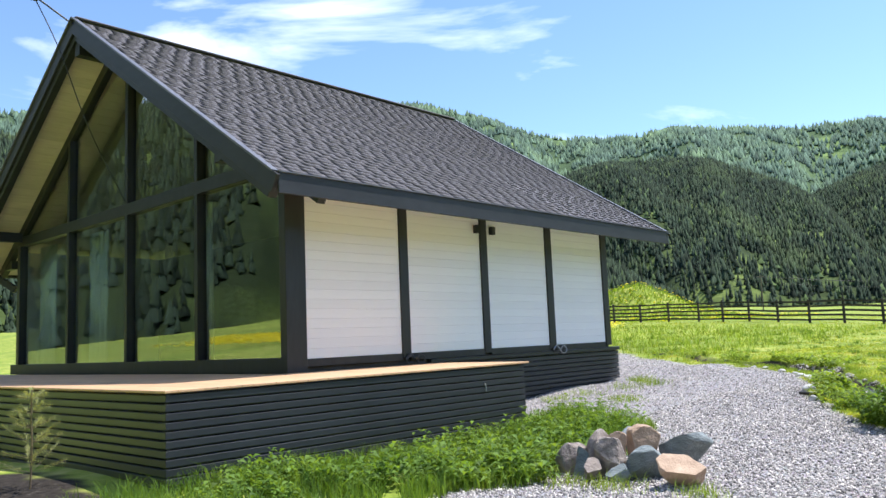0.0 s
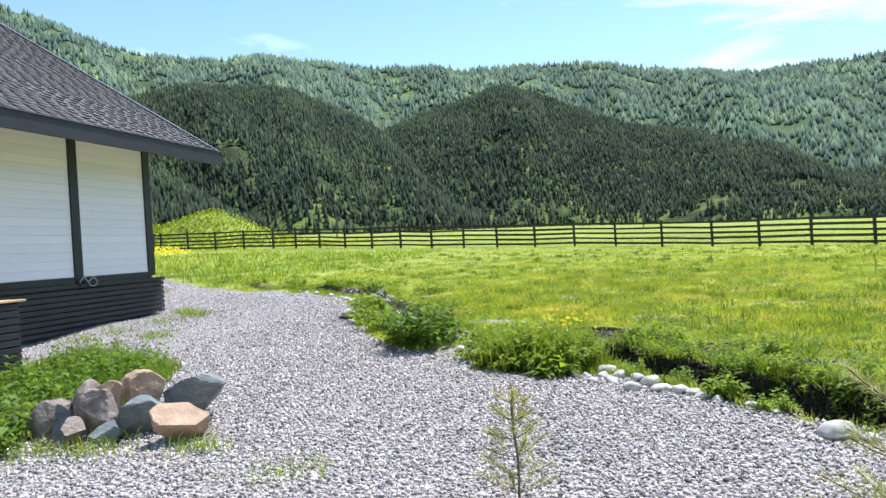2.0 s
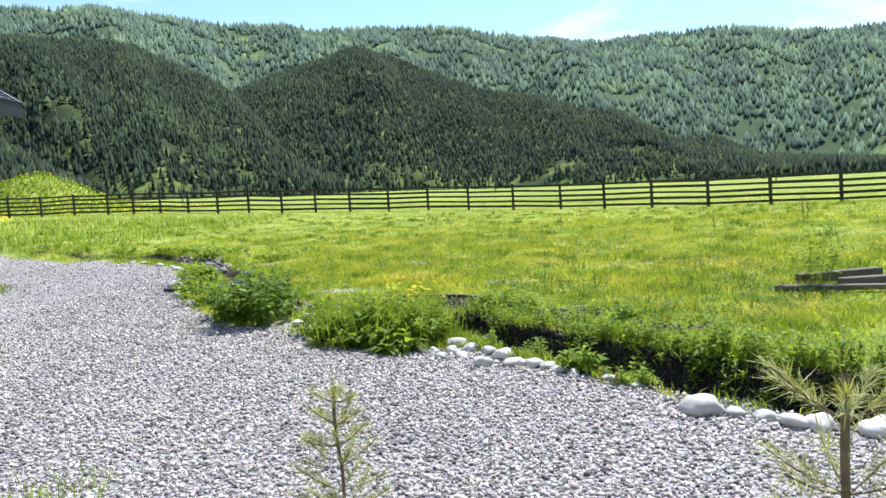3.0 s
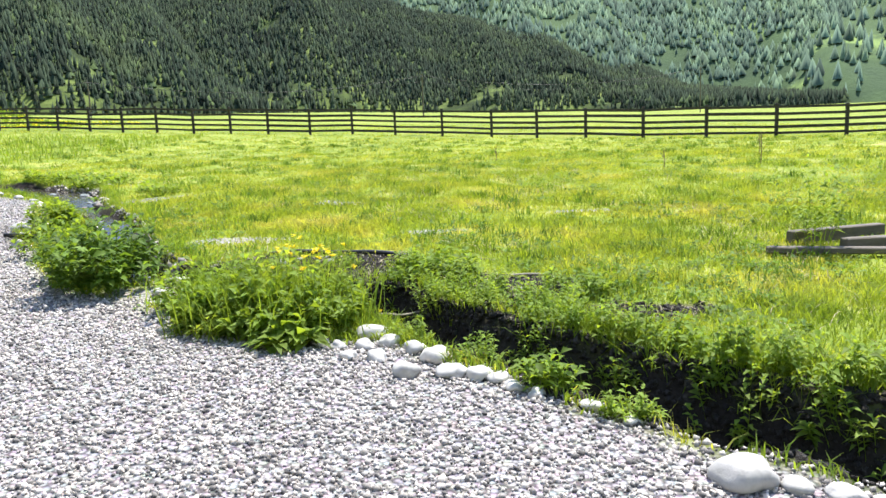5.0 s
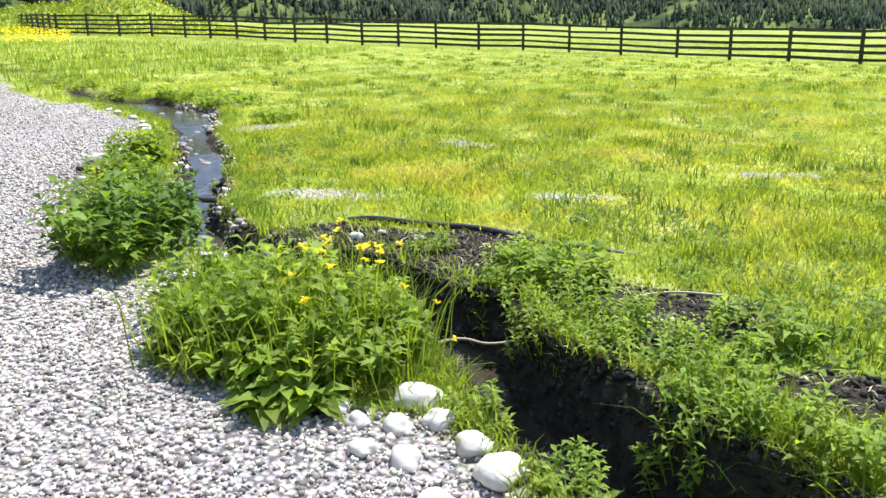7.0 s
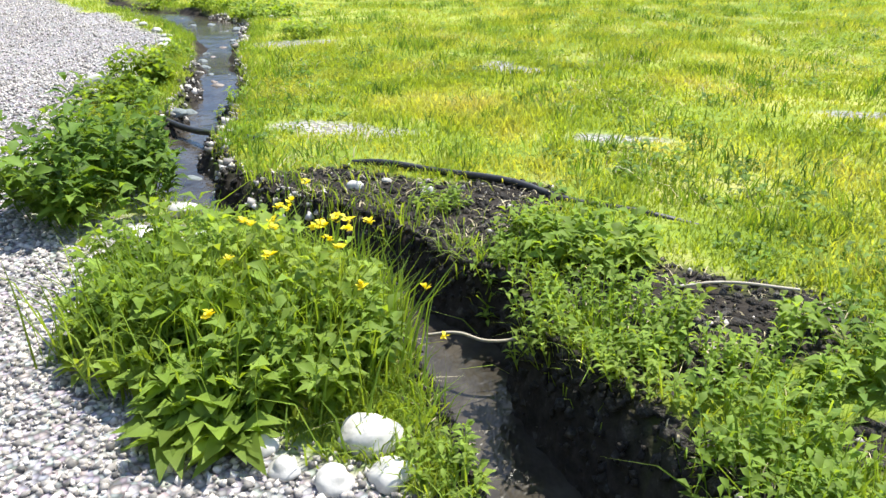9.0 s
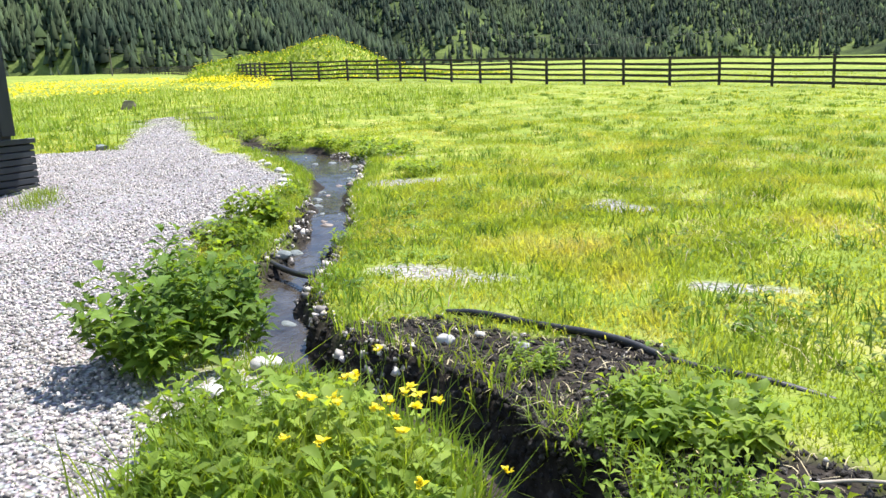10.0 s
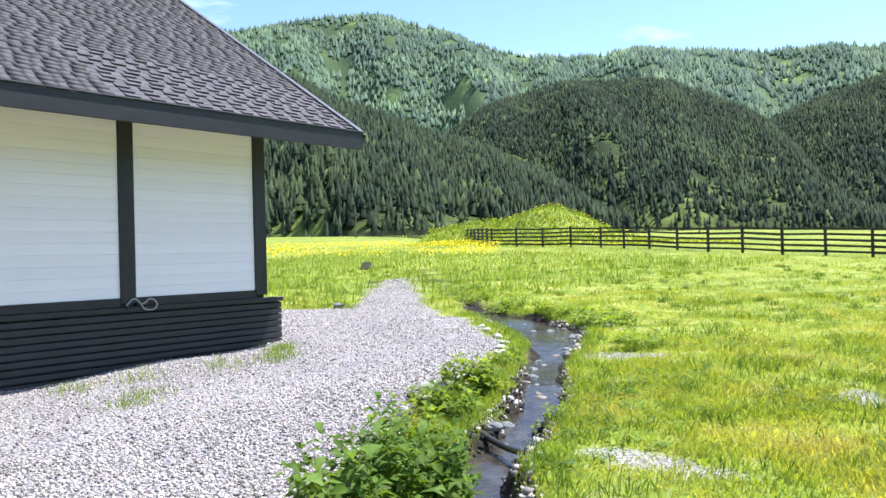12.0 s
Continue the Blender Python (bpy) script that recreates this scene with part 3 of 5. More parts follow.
# white lap boards, one mesh for each bay width
board_mesh = {}
for k in range(4):
    a, c = edges[2 * k] + 0.003, edges[2 * k + 1] - 0.003
    key = round(c - a, 3)
    if key not in board_mesh:
        bm = bmesh.new()
        prof = [(-0.028, 0.0), (0.0125, 0.0), (0.016, 0.003), (0.0155, 0.139), (0.0105, 0.1425), (-0.028, 0.1425)]
        lv = [[bm.verts.new((x, yy, z)) for x, z in prof] for yy in (0, c - a)]
        for i in range(6):
            bm.faces.new((lv[0][i], lv[0][(i + 1) % 6], lv[1][(i + 1) % 6], lv[1][i]))
        bm.faces.new(lv[0][::-1])
        bm.faces.new(lv[1])
        bmesh.ops.recalc_face_normals(bm, faces=bm.faces)
        board_mesh[key] = bpy.data.meshes.new("board")
        bm.to_mesh(board_mesh[key])
        bm.free()
    for r in range(18):
        ob = hpart("board", board_mesh[key], M_WHITE, long_wall)
        ob.location = (0, a, 0.77 + r * 0.1435)

# dark cladding of the plinth: hollow-edged boards
def clad_board(length, height=0.082):
    bm = bmesh.new()
    prof = [(0.0, 0.0), (0.030, 0.0), (0.034, 0.008), (0.033, 0.02), (0.032, height - 0.016), (0.012, height - 0.003), (0.0, height)]
    lv = [[bm.verts.new((x, yy, z)) for x, z in prof] for yy in (0, length)]
    for i in range(7):
        bm.faces.new((lv[0][i], lv[0][(i + 1) % 7], lv[1][(i + 1) % 7], lv[1][i]))
    bm.faces.new(lv[0][::-1])
    bm.faces.new(lv[1])
    bmesh.ops.recalc_face_normals(bm, faces=bm.faces)
    me = bpy.data.meshes.new("cladding_board")
    bm.to_mesh(me)
    bm.free()
    me.materials.append(M_CLAD)
    return me


plinth = hpart("plinth", boxed(LEFT_X, 0.0, -0.6, 0.0, 8.75, 0.60), M_DARK, None, "anthracite clad plinth")
hpart("plinth_cap", boxed(-0.03, 2.68, 0.585, 0.066, 8.80, 0.652, 0.006), M_CLAD, plinth)
me_side, me_back = clad_board(6.1), clad_board(-LEFT_X)
for r in range(10):
    z = 0.49 - r * 0.093
    hpart("cladding_board", me_side, M_CLAD, plinth).matrix_basis = pose(0.004, 2.68, z)
    hpart("cladding_board", me_back, M_CLAD, plinth).matrix_basis = pose(0.034, 8.755, z, 0, 0, 90)

# roof: two slabs with overhang, soffit boards, fascia and barge boards
TH = 0.16
for side in (1, -1):
    ex = EAVE_X if side > 0 else 2 * RIDGE_X - EAVE_X
    bm = bmesh.new()
    ps = [(RIDGE_X, RIDGE_Z - 0.03), (ex, EAVE_Z - 0.03), (ex, EAVE_Z - 0.03 - TH), (RIDGE_X, RIDGE_Z - 0.03 - TH)]
    fv = [bm.verts.new((x, y, z)) for y in (ROOF_Y0 + 0.05, ROOF_Y1 - 0.05) for x, z in ps]
    for f in ((0, 1, 2, 3), (4, 7, 6, 5), (0, 4, 5, 1), (1, 5, 6, 2), (2, 6, 7, 3), (3, 7, 4, 0)):
        bm.faces.new([fv[i] for i in f])
    bmesh.ops.recalc_face_normals(bm, faces=bm.faces)
    roof = hpart("roof", bm, M_DARK, None, "dark grey bitumen shingle roof slope")
    if side > 0:
        roof_right = roof
    else:
        roof_left = roof
    # soffit of pale pine boards
    nb = 34
    for i in range(nb):
        t0, t1 = i / nb, (i + 1) / nb - 0.0012
        x0, x1 = RIDGE_X + (ex - RIDGE_X) * t0, RIDGE_X + (ex - RIDGE_X) * t1
        bm = bmesh.new()
        q = [bm.verts.new((x, y, RIDGE_Z - 0.03 - TH - abs(x - RIDGE_X) * SLOPE - dz)) for y in (ROOF_Y0 + 0.06, ROOF_Y1 - 0.06) for x, dz in ((x0, 0.004), (x1, 0.004), (x1, 0.022), (x0, 0.022))]
        for f in ((0, 1, 2, 3), (4, 7, 6, 5), (0, 4, 5, 1), (1, 5, 6, 2), (2, 6, 7, 3), (3, 7, 4, 0)):
            bm.faces.new([q[j] for j in f])
        bmesh.ops.recalc_face_normals(bm, faces=bm.faces)
        hpart("soffit_board", bm, M_SOFFIT, roof)
    xs = (ex, ex + side * 0.04)
    hpart("fascia", boxed(min(xs), ROOF_Y0, EAVE_Z - 0.285, max(xs), ROOF_Y1, EAVE_Z - 0.012, 0.006), M_BEAM, roof)
    xs = (ex - side * 0.02, ex + side * 0.065)
    hpart("drip_edge", boxed(min(xs), ROOF_Y0 - 0.012, EAVE_Z - 0.010, max(xs), ROOF_Y1 + 0.012, EAVE_Z + 0.006), M_METAL, roof)
    for y in (ROOF_Y0 - 0.02, ROOF_Y1 + 0.02):
        bm = beam(bmesh.new(), (RIDGE_X, y, RIDGE_Z - 0.16), (ex, y, EAVE_Z - 0.16), 0.06, 0.26)
        hpart("barge_board", bm, M_BEAM, roof)
        bm = beam(bmesh.new(), (RIDGE_X, y - 0.012, RIDGE_Z + 0.004), (ex, y - 0.012, EAVE_Z + 0.004), 0.10, 0.03, 0.003)
        hpart("verge_trim", bm, M_METAL, roof)
    # rafter on the gable wall and one out in the overhang
    for y, d in ((-0.10, 0.30), (-0.90, 0.27)):
        hpart("rafter", beam(bmesh.new(), (RIDGE_X, y, RIDGE_Z - 0.31), (ex - side * 0.15, y, EAVE_Z - 0.31 + 0.15 * SLOPE), 0.14, 0.22), M_BEAM)
    # purlin ends and knee brace under the overhang
    px = RIDGE_X + side * 4.85
    hpart("purlin", boxed(px - 0.08, ROOF_Y0 + 0.05, under(px, 0.55), px + 0.08, -0.02, under(px, 0.33), 0.006), M_BEAM)
hpart("ridge_beam", boxed(RIDGE_X - 0.1, ROOF_Y0 + 0.05, RIDGE_Z - 0.72, RIDGE_X + 0.1, 8.3, RIDGE_Z - 0.42, 0.006), M_BEAM)
hpart("brace", beam(bmesh.new(), (LEFT_X - 0.02, -0.06, 2.55), (LEFT_X - 0.75, -0.7, 3.2), 0.14, 0.14), M_BEAM)
hpart("tie_beam", boxed(LEFT_X - 0.9, -0.16, 3.05, LEFT_X - 0.05, -0.02, 3.25, 0.006), M_BEAM)

# shingles: staggered tabs in courses; the eave end as pieces, the rest joined
rng = np.random.default_rng(5)
LEN = math.hypot(EAVE_X - RIDGE_X, RIDGE_Z - EAVE_Z)
EXPO, TAB = 0.143, 0.165
ux, uz = (EAVE_X - RIDGE_X) / LEN, (EAVE_Z - RIDGE_Z) / LEN


def tab_box(s0, s1, y0, y1, th0, th1, sgn):
    """Corners of one tab on the slope: s down the slope, y along the ridge, its butt thicker than its head."""
    out = []
    for s, h in ((s0, th0), (s1, th1)):
        for dh in (-0.012, h):
            for y in (y0, y1):
                out.append((RIDGE_X + sgn * (s * ux - dh * uz), y, RIDGE_Z - 0.03 + s * uz + dh * ux))
    return out


FACES = [(2, 3, 7, 6), (6, 7, 5, 4), (0, 2, 6, 4), (1, 5, 7, 3)]
piece = None
for sgn, roof in ((1, roof_right), (-1, roof_left)):
    V, F, pieces = [], [], 0
    courses = int(LEN / EXPO)
    for r in range(courses):
        s1 = LEN + 0.03 - r * EXPO
        y = ROOF_Y0 - TAB * 2 + (r * 0.075 + 0.05 * math.sin(r * 1.7)) % (TAB * 2)
        turn_ = 0
        while y < ROOF_Y1:
            w = TAB * (1.05 if turn_ % 2 else 0.95) * rng.uniform(0.9, 1.1)
            y0, y1 = max(y, ROOF_Y0), min(y + w - 0.003, ROOF_Y1)
            thick = 0.026 if turn_ % 2 else 0.004
            turn_ += 1
            if y1 - y0 > 0.04:
                pts = tab_box(max(s1 - EXPO - 0.02, 0), s1 - rng.choice([0, 0, 0.012]), y0, y1, 0.005, 0.005 + thick, sgn)
                if sgn > 0 and r < 16 and y0 > 5.6 and pieces < 300:
                    pm = bpy.data.meshes.new("shingle")
                    pm.from_pydata(pts, [], FACES)
                    hpart("shingle", pm, M_SHINGLE_ONE, roof)
                    pieces += 1
                else:
                    k = len(V)
                    V += pts
                    F += [tuple(k + i for i in f) for f in FACES]
            y += w
    ob = stuff("shingles", V, F, M_SHINGLE, "staggered bitumen shingles in purplish grey", "", roof)
bm = beam(bmesh.new(), (RIDGE_X, ROOF_Y0 - 0.02, RIDGE_Z + 0.005), (RIDGE_X, ROOF_Y1 + 0.02, RIDGE_Z + 0.005), 0.16, 0.05, 0.02)
hpart("ridge_cap", bm, M_SHINGLE)

# glazed gable: mullions, beam, panes
GLX = [LEFT_X + 0.5, -7.55, -4.92, -2.43, -0.11]
hpart("bottom_rail", boxed(LEFT_X, -0.16, 0.58, -0.115, -0.02, 0.80, 0.006), M_DARK)
hpart("cross_beam", boxed(LEFT_X, -0.17, 3.52, -0.115, -0.01, 3.74, 0.006), M_DARK)
for i, x in enumerate(GLX[:-1]):
    w = 0.10 if i else 0.16
    hpart("mullion", boxed(x - w / 2, -0.19, 0.80, x + w / 2, -0.02, 3.52, 0.005), M_DARK)
    if i:
        hpart("mullion", boxed(x - w / 2, -0.19, 3.74, x + w / 2, -0.02, under(x, 0.42), 0.005), M_DARK)


def pane(x0, x1, lo, top0, top1):
    bm = bmesh.new()
    q = [bm.verts.new((x, y, z)) for y in (-0.085, -0.070) for x, z in ((x0, lo), (x1, lo), (x1, top1), (x0, top0))]
    for f in ((0, 1, 2, 3), (4, 7, 6, 5), (0, 4, 5, 1), (1, 5, 6, 2), (2, 6, 7, 3), (3, 7, 4, 0)):
        bm.faces.new([q[j] for j in f])
    bmesh.ops.recalc_face_normals(bm, faces=bm.faces)
    ob = hpart("pane", bm, M_GLASS, None, "dark reflecting window pane")
    ob.visible_shadow = False


for x0, x1 in zip(GLX, GLX[1:]):
    pane(x0 + 0.04, x1 - 0.04, 0.79, 3.53, 3.53)
    pane(x0 + 0.04, x1 - 0.04, 3.73, max(under(x0 + 0.04, 0.36), 3.76), max(under(x1 - 0.04, 0.36), 3.76))


def curtain(x0, x1, y, z0, z1, folds):
    n = folds * 8
    V, F = [], []
    for i in range(n + 1):
        x = x0 + (x1 - x0) * i / n
        for j, z in enumerate((z0, (z0 + z1) / 2, z1)):
            V.append((x + 0.02 * math.sin(j * 2 + i), y + 0.045 * math.sin(i / 8 * 6.283) * (1.2 - 0.2 * j), z))
    for i in range(n):
        for j in range(2):
            F.append((i * 3 + j, i * 3 + 3 + j, i * 3 + 4 + j, i * 3 + 1 + j))
    me = tri_mesh("curtain", V, F)
    ob = new("curtain", me)
    me.materials.append(M_CURTAIN)
    sol = ob.modifiers.new("thickness", "SOLIDIFY")
    sol.thickness = 0.004
    me.polygons.foreach_set("use_smooth", [True] * len(F))
    return tagged(ob, "pale floor-length curtain drawn aside behind the glass", "curtain", "curtains of the gable")


for x0, x1 in ((-0.75, -0.30), (-3.2, -2.62), (-7.5, -6.6), (-10.2, -9.2)):
    curtain(x0, x1, 0.25, 0.73, 3.5, 4)

# wall lamps, small and black, either side of the second post
for y in (4.0, 4.45):
    lamp = empty("wall_lamp", 0.017, y, 2.94, "small black box-shaped wall lamp on the white boards", "wall lamp", "wall lamps")
    part("body", boxed(0.012, -0.05, -0.075, 0.10, 0.05, 0.075, 0.008), M_DARK, lamp)
    part("back_plate", boxed(0.0, -0.035, -0.05, 0.012, 0.035, 0.05, 0.003), M_DARK, lamp)

# loose cable ends at the posts' feet
for y, grey in ((2.30, False), (6.45, True)):
    c = empty("cable_coil", 0.07, y, 0.655, "coiled loose %s cable at the foot of a post" % ("grey" if grey else "black"), "cable", "cable coils")
    tube("loop", [(0, -0.22, 0.02), (0.0, -0.1, 0.10), (0.01, 0.0, 0.03), (0.02, 0.12, 0.09), (0.03, 0.2, 0.0), (0.03, 0.05, -0.05), (0.03, -0.03, 0.02)], 0.011, M_CABLE if grey else M_WIRE, c)
    tube("tail", [(-0.01, -0.03, 0.09), (0.01, -0.16, 0.05), (0.01, -0.2, -0.02), (0.0, -0.05, -0.03)], 0.013, M_WIRE, c)

# ---- deck round the gable ----
deck = empty("deck", 0.0, -3.0, -0.3, "orange board deck with anthracite clad sides", "deck")
deck.matrix_world = Matrix.Identity(4)
DX0, DX1, DY0, DY1, DZ = -12.5, 1.96, -3.03, 2.70, 0.585
frame_bm = box(box(bmesh.new(), DX0, DY0 + 0.03, -0.6, DX1 - 0.03, -0.2, DZ - 0.028), 0.04, -0.2, -0.6, DX1 - 0.03, DY1 - 0.03, DZ - 0.028)
part("substructure", frame_bm, M_DARK, deck)
n = 0
y = DY0 - 0.02
mesh_a = mesh_b = None
while y < DY1:
    long_ = y + 0.14 < -0.22
    bm_len = (DX0 if long_ else 0.06, DX1 + 0.02)
    key = mesh_a if long_ else mesh_b
    if key is None:
        bm = boxed(bm_len[0], 0, DZ - 0.026, bm_len[1], 0.138, DZ, 0.003)
        key = bpy.data.meshes.new("deck_board")
        bm.to_mesh(key)
        bm.free()
        if long_:
            mesh_a = key
        else:
            mesh_b = key
    part("deck_board", key, M_DECK, deck).location = (0, y, 0)
    y += 0.143
me_front, me_side2, me_end = clad_board(DX1 - DX0), clad_board(DY1 - DY0), clad_board(DX1)
for r in range(11):
    z = DZ - 0.028 - 0.088 - r * 0.088
    part("cladding_board", me_side2, M_CLAD, deck).matrix_basis = pose(DX1 - 0.03, DY0, z)
    part("cladding_board", me_front, M_CLAD, deck).matrix_basis = pose(DX0, DY0 + 0.03, z, 0, 0, -90)
    part("cladding_board", me_end, M_CLAD, deck).matrix_basis = pose(DX1, DY1 - 0.03, z, 0, 0, 90)
tube("hook", [(DX1 + 0.005, 1.76, 0.33), (DX1 + 0.02, 1.76, 0.30), (DX1 + 0.02, 1.77, 0.22)], 0.01, M_CABLE, deck, "small pale metal hook")

# service wire and insulator at the ridge
w = empty("service_wire", RIDGE_X, ROOF_Y0, RIDGE_Z, "black service wire with an insulator on the gable peak", "wire")
tube("wire", [(0, -0.1, -0.10), (-0.35, -0.6, 0.35), (-3, -5, 1.9), (-14, -22, 7.5)], 0.012, M_WIRE, w)
tube("wire", [(-0.35, -0.6, 0.35), (-0.1, -0.3, -0.5), (0.25, 0.2, -2.2), (0.5, 0.75, -3.5)], 0.010, M_WIRE, w)
part("insulator", boxed(-0.42, -0.72, 0.30, -0.26, -0.52, 0.42, 0.03), M_WIRE, w)
part("bracket", beam(bmesh.new(), (0, -0.05, -0.12), (-0.3, -0.55, 0.32), 0.03, 0.03), M_WIRE, w)

# ---- fence round the meadow ----
LINE = [Vector(p) for p in ((-159, 160), (-97, 118), (-56, 81), (-29, 54), (-18, 52.5), (-5.7, 46.5), (1.2, 45.3), (8.8, 44), (14.2, 41.5), (18.7, 38), (23.5, 34), (30, 33.5), (48, 33))]
stops = []
for a, c in zip(LINE, LINE[1:]):
    k = max(1, round((c - a).length / 2.65))
    stops += [a.lerp(c, i / k) for i in range(k)]
stops.append(LINE[-1])
rng = random.Random(3)
fence_a = empty("fence", -5.7, 46.5, 0, "weathered dark board fence with five rails round the meadow", "fence", kind="")
fence_a.matrix_world = Matrix.Identity(4)
for i, p in enumerate(stops):
    z = float(lay(p.x, p.y))
    tall = 1.56 + rng.uniform(-0.04, 0.05)
    bm = boxed(p.x - 0.07, p.y - 0.07, z - 0.3, p.x + 0.07, p.y + 0.07, z + tall, 0.01)
    part("post", bm, M_FENCE, fence_a)
    if i + 1 < len(stops):
        q = stops[i + 1]
        zq = float(lay(q.x, q.y))
        for r in range(5):
            h = 0.22 + r * 0.30
            off = Vector((0.0, -0.085, 0))
            bm = beam(bmesh.new(), Vector((p.x, p.y, z + h + rng.uniform(-0.025, 0.025))) + off, Vector((q.x, q.y, zq + h + rng.uniform(-0.025, 0.025))) + off, 0.035, 0.125 + rng.uniform(-0.02, 0.02), 0)
            part("rail", bm, M_FENCE, fence_a)


# ---- grass ----
def spin(n, rng):
    a = rng.uniform(0, 2 * math.pi, n)
    return np.cos(a), np.sin(a)


def blades(P, H, W, rng, lean=0.45, fine=True):
    """Grass blades at P: bent strips of three faces, or one face each where far."""
    n = len(P)
    c, s = spin(n, rng)
    lc, ls = spin(n, rng)
    L = H * lean * rng.uniform(0.1, 1.6, n)
    side = np.column_stack([c, s, np.zeros(n)]) * (W / 2)[:, None]
    bend = np.column_stack([lc * L, ls * L, np.zeros(n)])
    up = np.column_stack([np.zeros(n), np.zeros(n), H])
    low = P - np.array([0, 0, 0.01])
    if fine:
        V = np.stack([low - side, low + side, P + up * 0.6 + bend * 0.35 - side * 0.7, P + up * 0.6 + bend * 0.35 + side * 0.7, P + up * (1 - 0.12 * lean) + bend], 1)
        b = np.arange(n)[:, None] * 5
        F = np.concatenate([b + np.array([[0, 1, 3]]), b + np.array([[0, 3, 2]]), b + np.array([[2, 3, 4]])])
    else:
        V = np.stack([low - side, low + side, P + up + bend], 1)
        F = np.arange(n)[:, None] * 3 + np.array([[0, 1, 2]])
    return V.reshape(-1, 3), F


def join(sets):
    V, F, k = [], [], 0
    for v, f in sets:
        V.append(v)
        F.append(f + k)
        k += len(v)
    return np.concatenate(V), np.concatenate(F)


def open_ground(x, y, soil_keep=0.02, edge=0.0):
    """True where grass grows: outside the yard, the stream, bare soil, house and deck."""
    d, hw, dp = stream_at(x, y)
    ok = (in_yard(x, y) + 0.10 * wobble(x, y, 1.5) < edge) & (d > hw * 1.15 + 0.05 + 0.10 * smooth(8.4, 9.2, x))
    ok &= ~((x > LEFT_X - 0.3) & (x < 0.1) & (y > -0.3) & (y < 8.9)) & ~((x > DX0) & (x < DX1 + 0.05) & (y > DY0 - 0.05) & (y < DY1 + 0.05))
    rng = np.random.default_rng(8)
    return ok & (rng.random(np.shape(x)) > np.maximum(soil_mask(x, y), pale_mask(x, y)) * (1 - soil_keep))


def patch(x, y, s):
    return 0.5 + 0.5 * wobble(x + 3.1, y - 1.7, s)


def mottle(x, y, size):
    """Smooth random field from 0 to 1 with lumps of about that size in metres."""
    g = np.random.default_rng(77).random((64, 64))
    u, v = np.asarray(x) / size + 300.3, np.asarray(y) / size + 300.7
    i, j = np.floor(u).astype(int), np.floor(v).astype(int)
    fu, fv = smooth(0, 1, u - i), smooth(0, 1, v - j)
    a, b, c, d = g[i % 64, j % 64], g[(i + 1) % 64, j % 64], g[i % 64, (j + 1) % 64], g[(i + 1) % 64, (j + 1) % 64]
    return (a * (1 - fu) + b * fu) * (1 - fv) + (c * (1 - fu) + d * fu) * fv


rng = np.random.default_rng(21)
# meadow, thinning and coarsening with distance from the yard
for lo, hi, count, fine, label in ((1.0, 9, 190000, True, "short lush meadow grass beside the stream"), (9, 22, 210000, False, "short bright meadow grass"), (22, 75, 150000, False, "far meadow grass up to the fence")):
    r = np.sqrt(rng.uniform(lo ** 2, hi ** 2, count)) if fine else lo * (hi / lo) ** rng.uniform(0, 1, count)
    a = np.radians(rng.uniform(-62, 52, count))
    x, y = 9.6 + r * np.sin(a), 0.2 + r * np.cos(a)
    k = open_ground(x, y) & (rng.random(count) < 0.22 + 1.5 * mottle(x, y, 0.45) * (0.35 + mottle(x, y, 1.9)))
    x, y, r = x[k], y[k], r[k]
    d, hw, dp = stream_at(x, y)
    tall = 0.018 + 0.10 * mottle(x, y, 0.23) ** 2 * mottle(x, y, 1.3) + 0.035 * mottle(x, y, 0.6) ** 2 + 0.05 * (1 - smooth(0.1, 0.9, d - hw)) * patch(x, y, 1.4) * smooth(7.5, 9.5, x) + 0.012 * patch(x, y, 0.2)
    H = tall * rng.uniform(0.5, 1.5, len(x)) * (1 if fine else 1.1)
    W = (0.005 + 0.0008 * r) * rng.uniform(0.7, 1.4, len(x))
    V, F = blades(np.column_stack([x, y, land(x, y)]), H, W, rng, 1.1, fine)
    stuff("meadow_grass", V, F, M_GRASS, label, "grass")

# scattered taller tufts in the meadow
sets = []
for i in range(900):
    r, a = 3.4 + 34 * rng.random() ** 1.5, math.radians(rng.uniform(-58, 40))
    x0, y0 = 9.6 + r * math.sin(a), 0.2 + r * math.cos(a)
    n = 26
    x, y = x0 + rng.normal(0, 0.09, n), y0 + rng.normal(0, 0.09, n)
    k = open_ground(x, y)
    if k.sum() > 3:
        sets.append(blades(np.column_stack([x, y, land(x, y)])[k], rng.uniform(0.05, 0.17, n)[k], np.full(n, 0.008 + 0.0006 * r)[k], rng, 0.8))
V, F = join(sets)
stuff("grass_tufts", V, F, M_DEEPWEED, "taller darker tufts in the meadow", "grass")

# low broad-leaved rosettes and clover in the meadow
n = 4200
r, a = 3.0 + 32 * rng.random(n) ** 1.4, np.radians(rng.uniform(-58, 45, n))
x, y = 9.6 + r * np.sin(a), 0.2 + r * np.cos(a)
k = open_ground(x, y) & (mottle(x, y, 0.9) > 0.42)
x, y = np.repeat(x[k], 9), np.repeat(y[k], 9)
x, y = x + rng.normal(0, 0.05, len(x)), y + rng.normal(0, 0.05, len(x))
a = rng.uniform(0, 6.283, len(x))
ROSETTES = (np.column_stack([x, y, land(x, y) + rng.uniform(0.0, 0.05, len(x))]), np.column_stack([np.cos(a), np.sin(a), rng.uniform(0.2, 1.0, len(x))]))

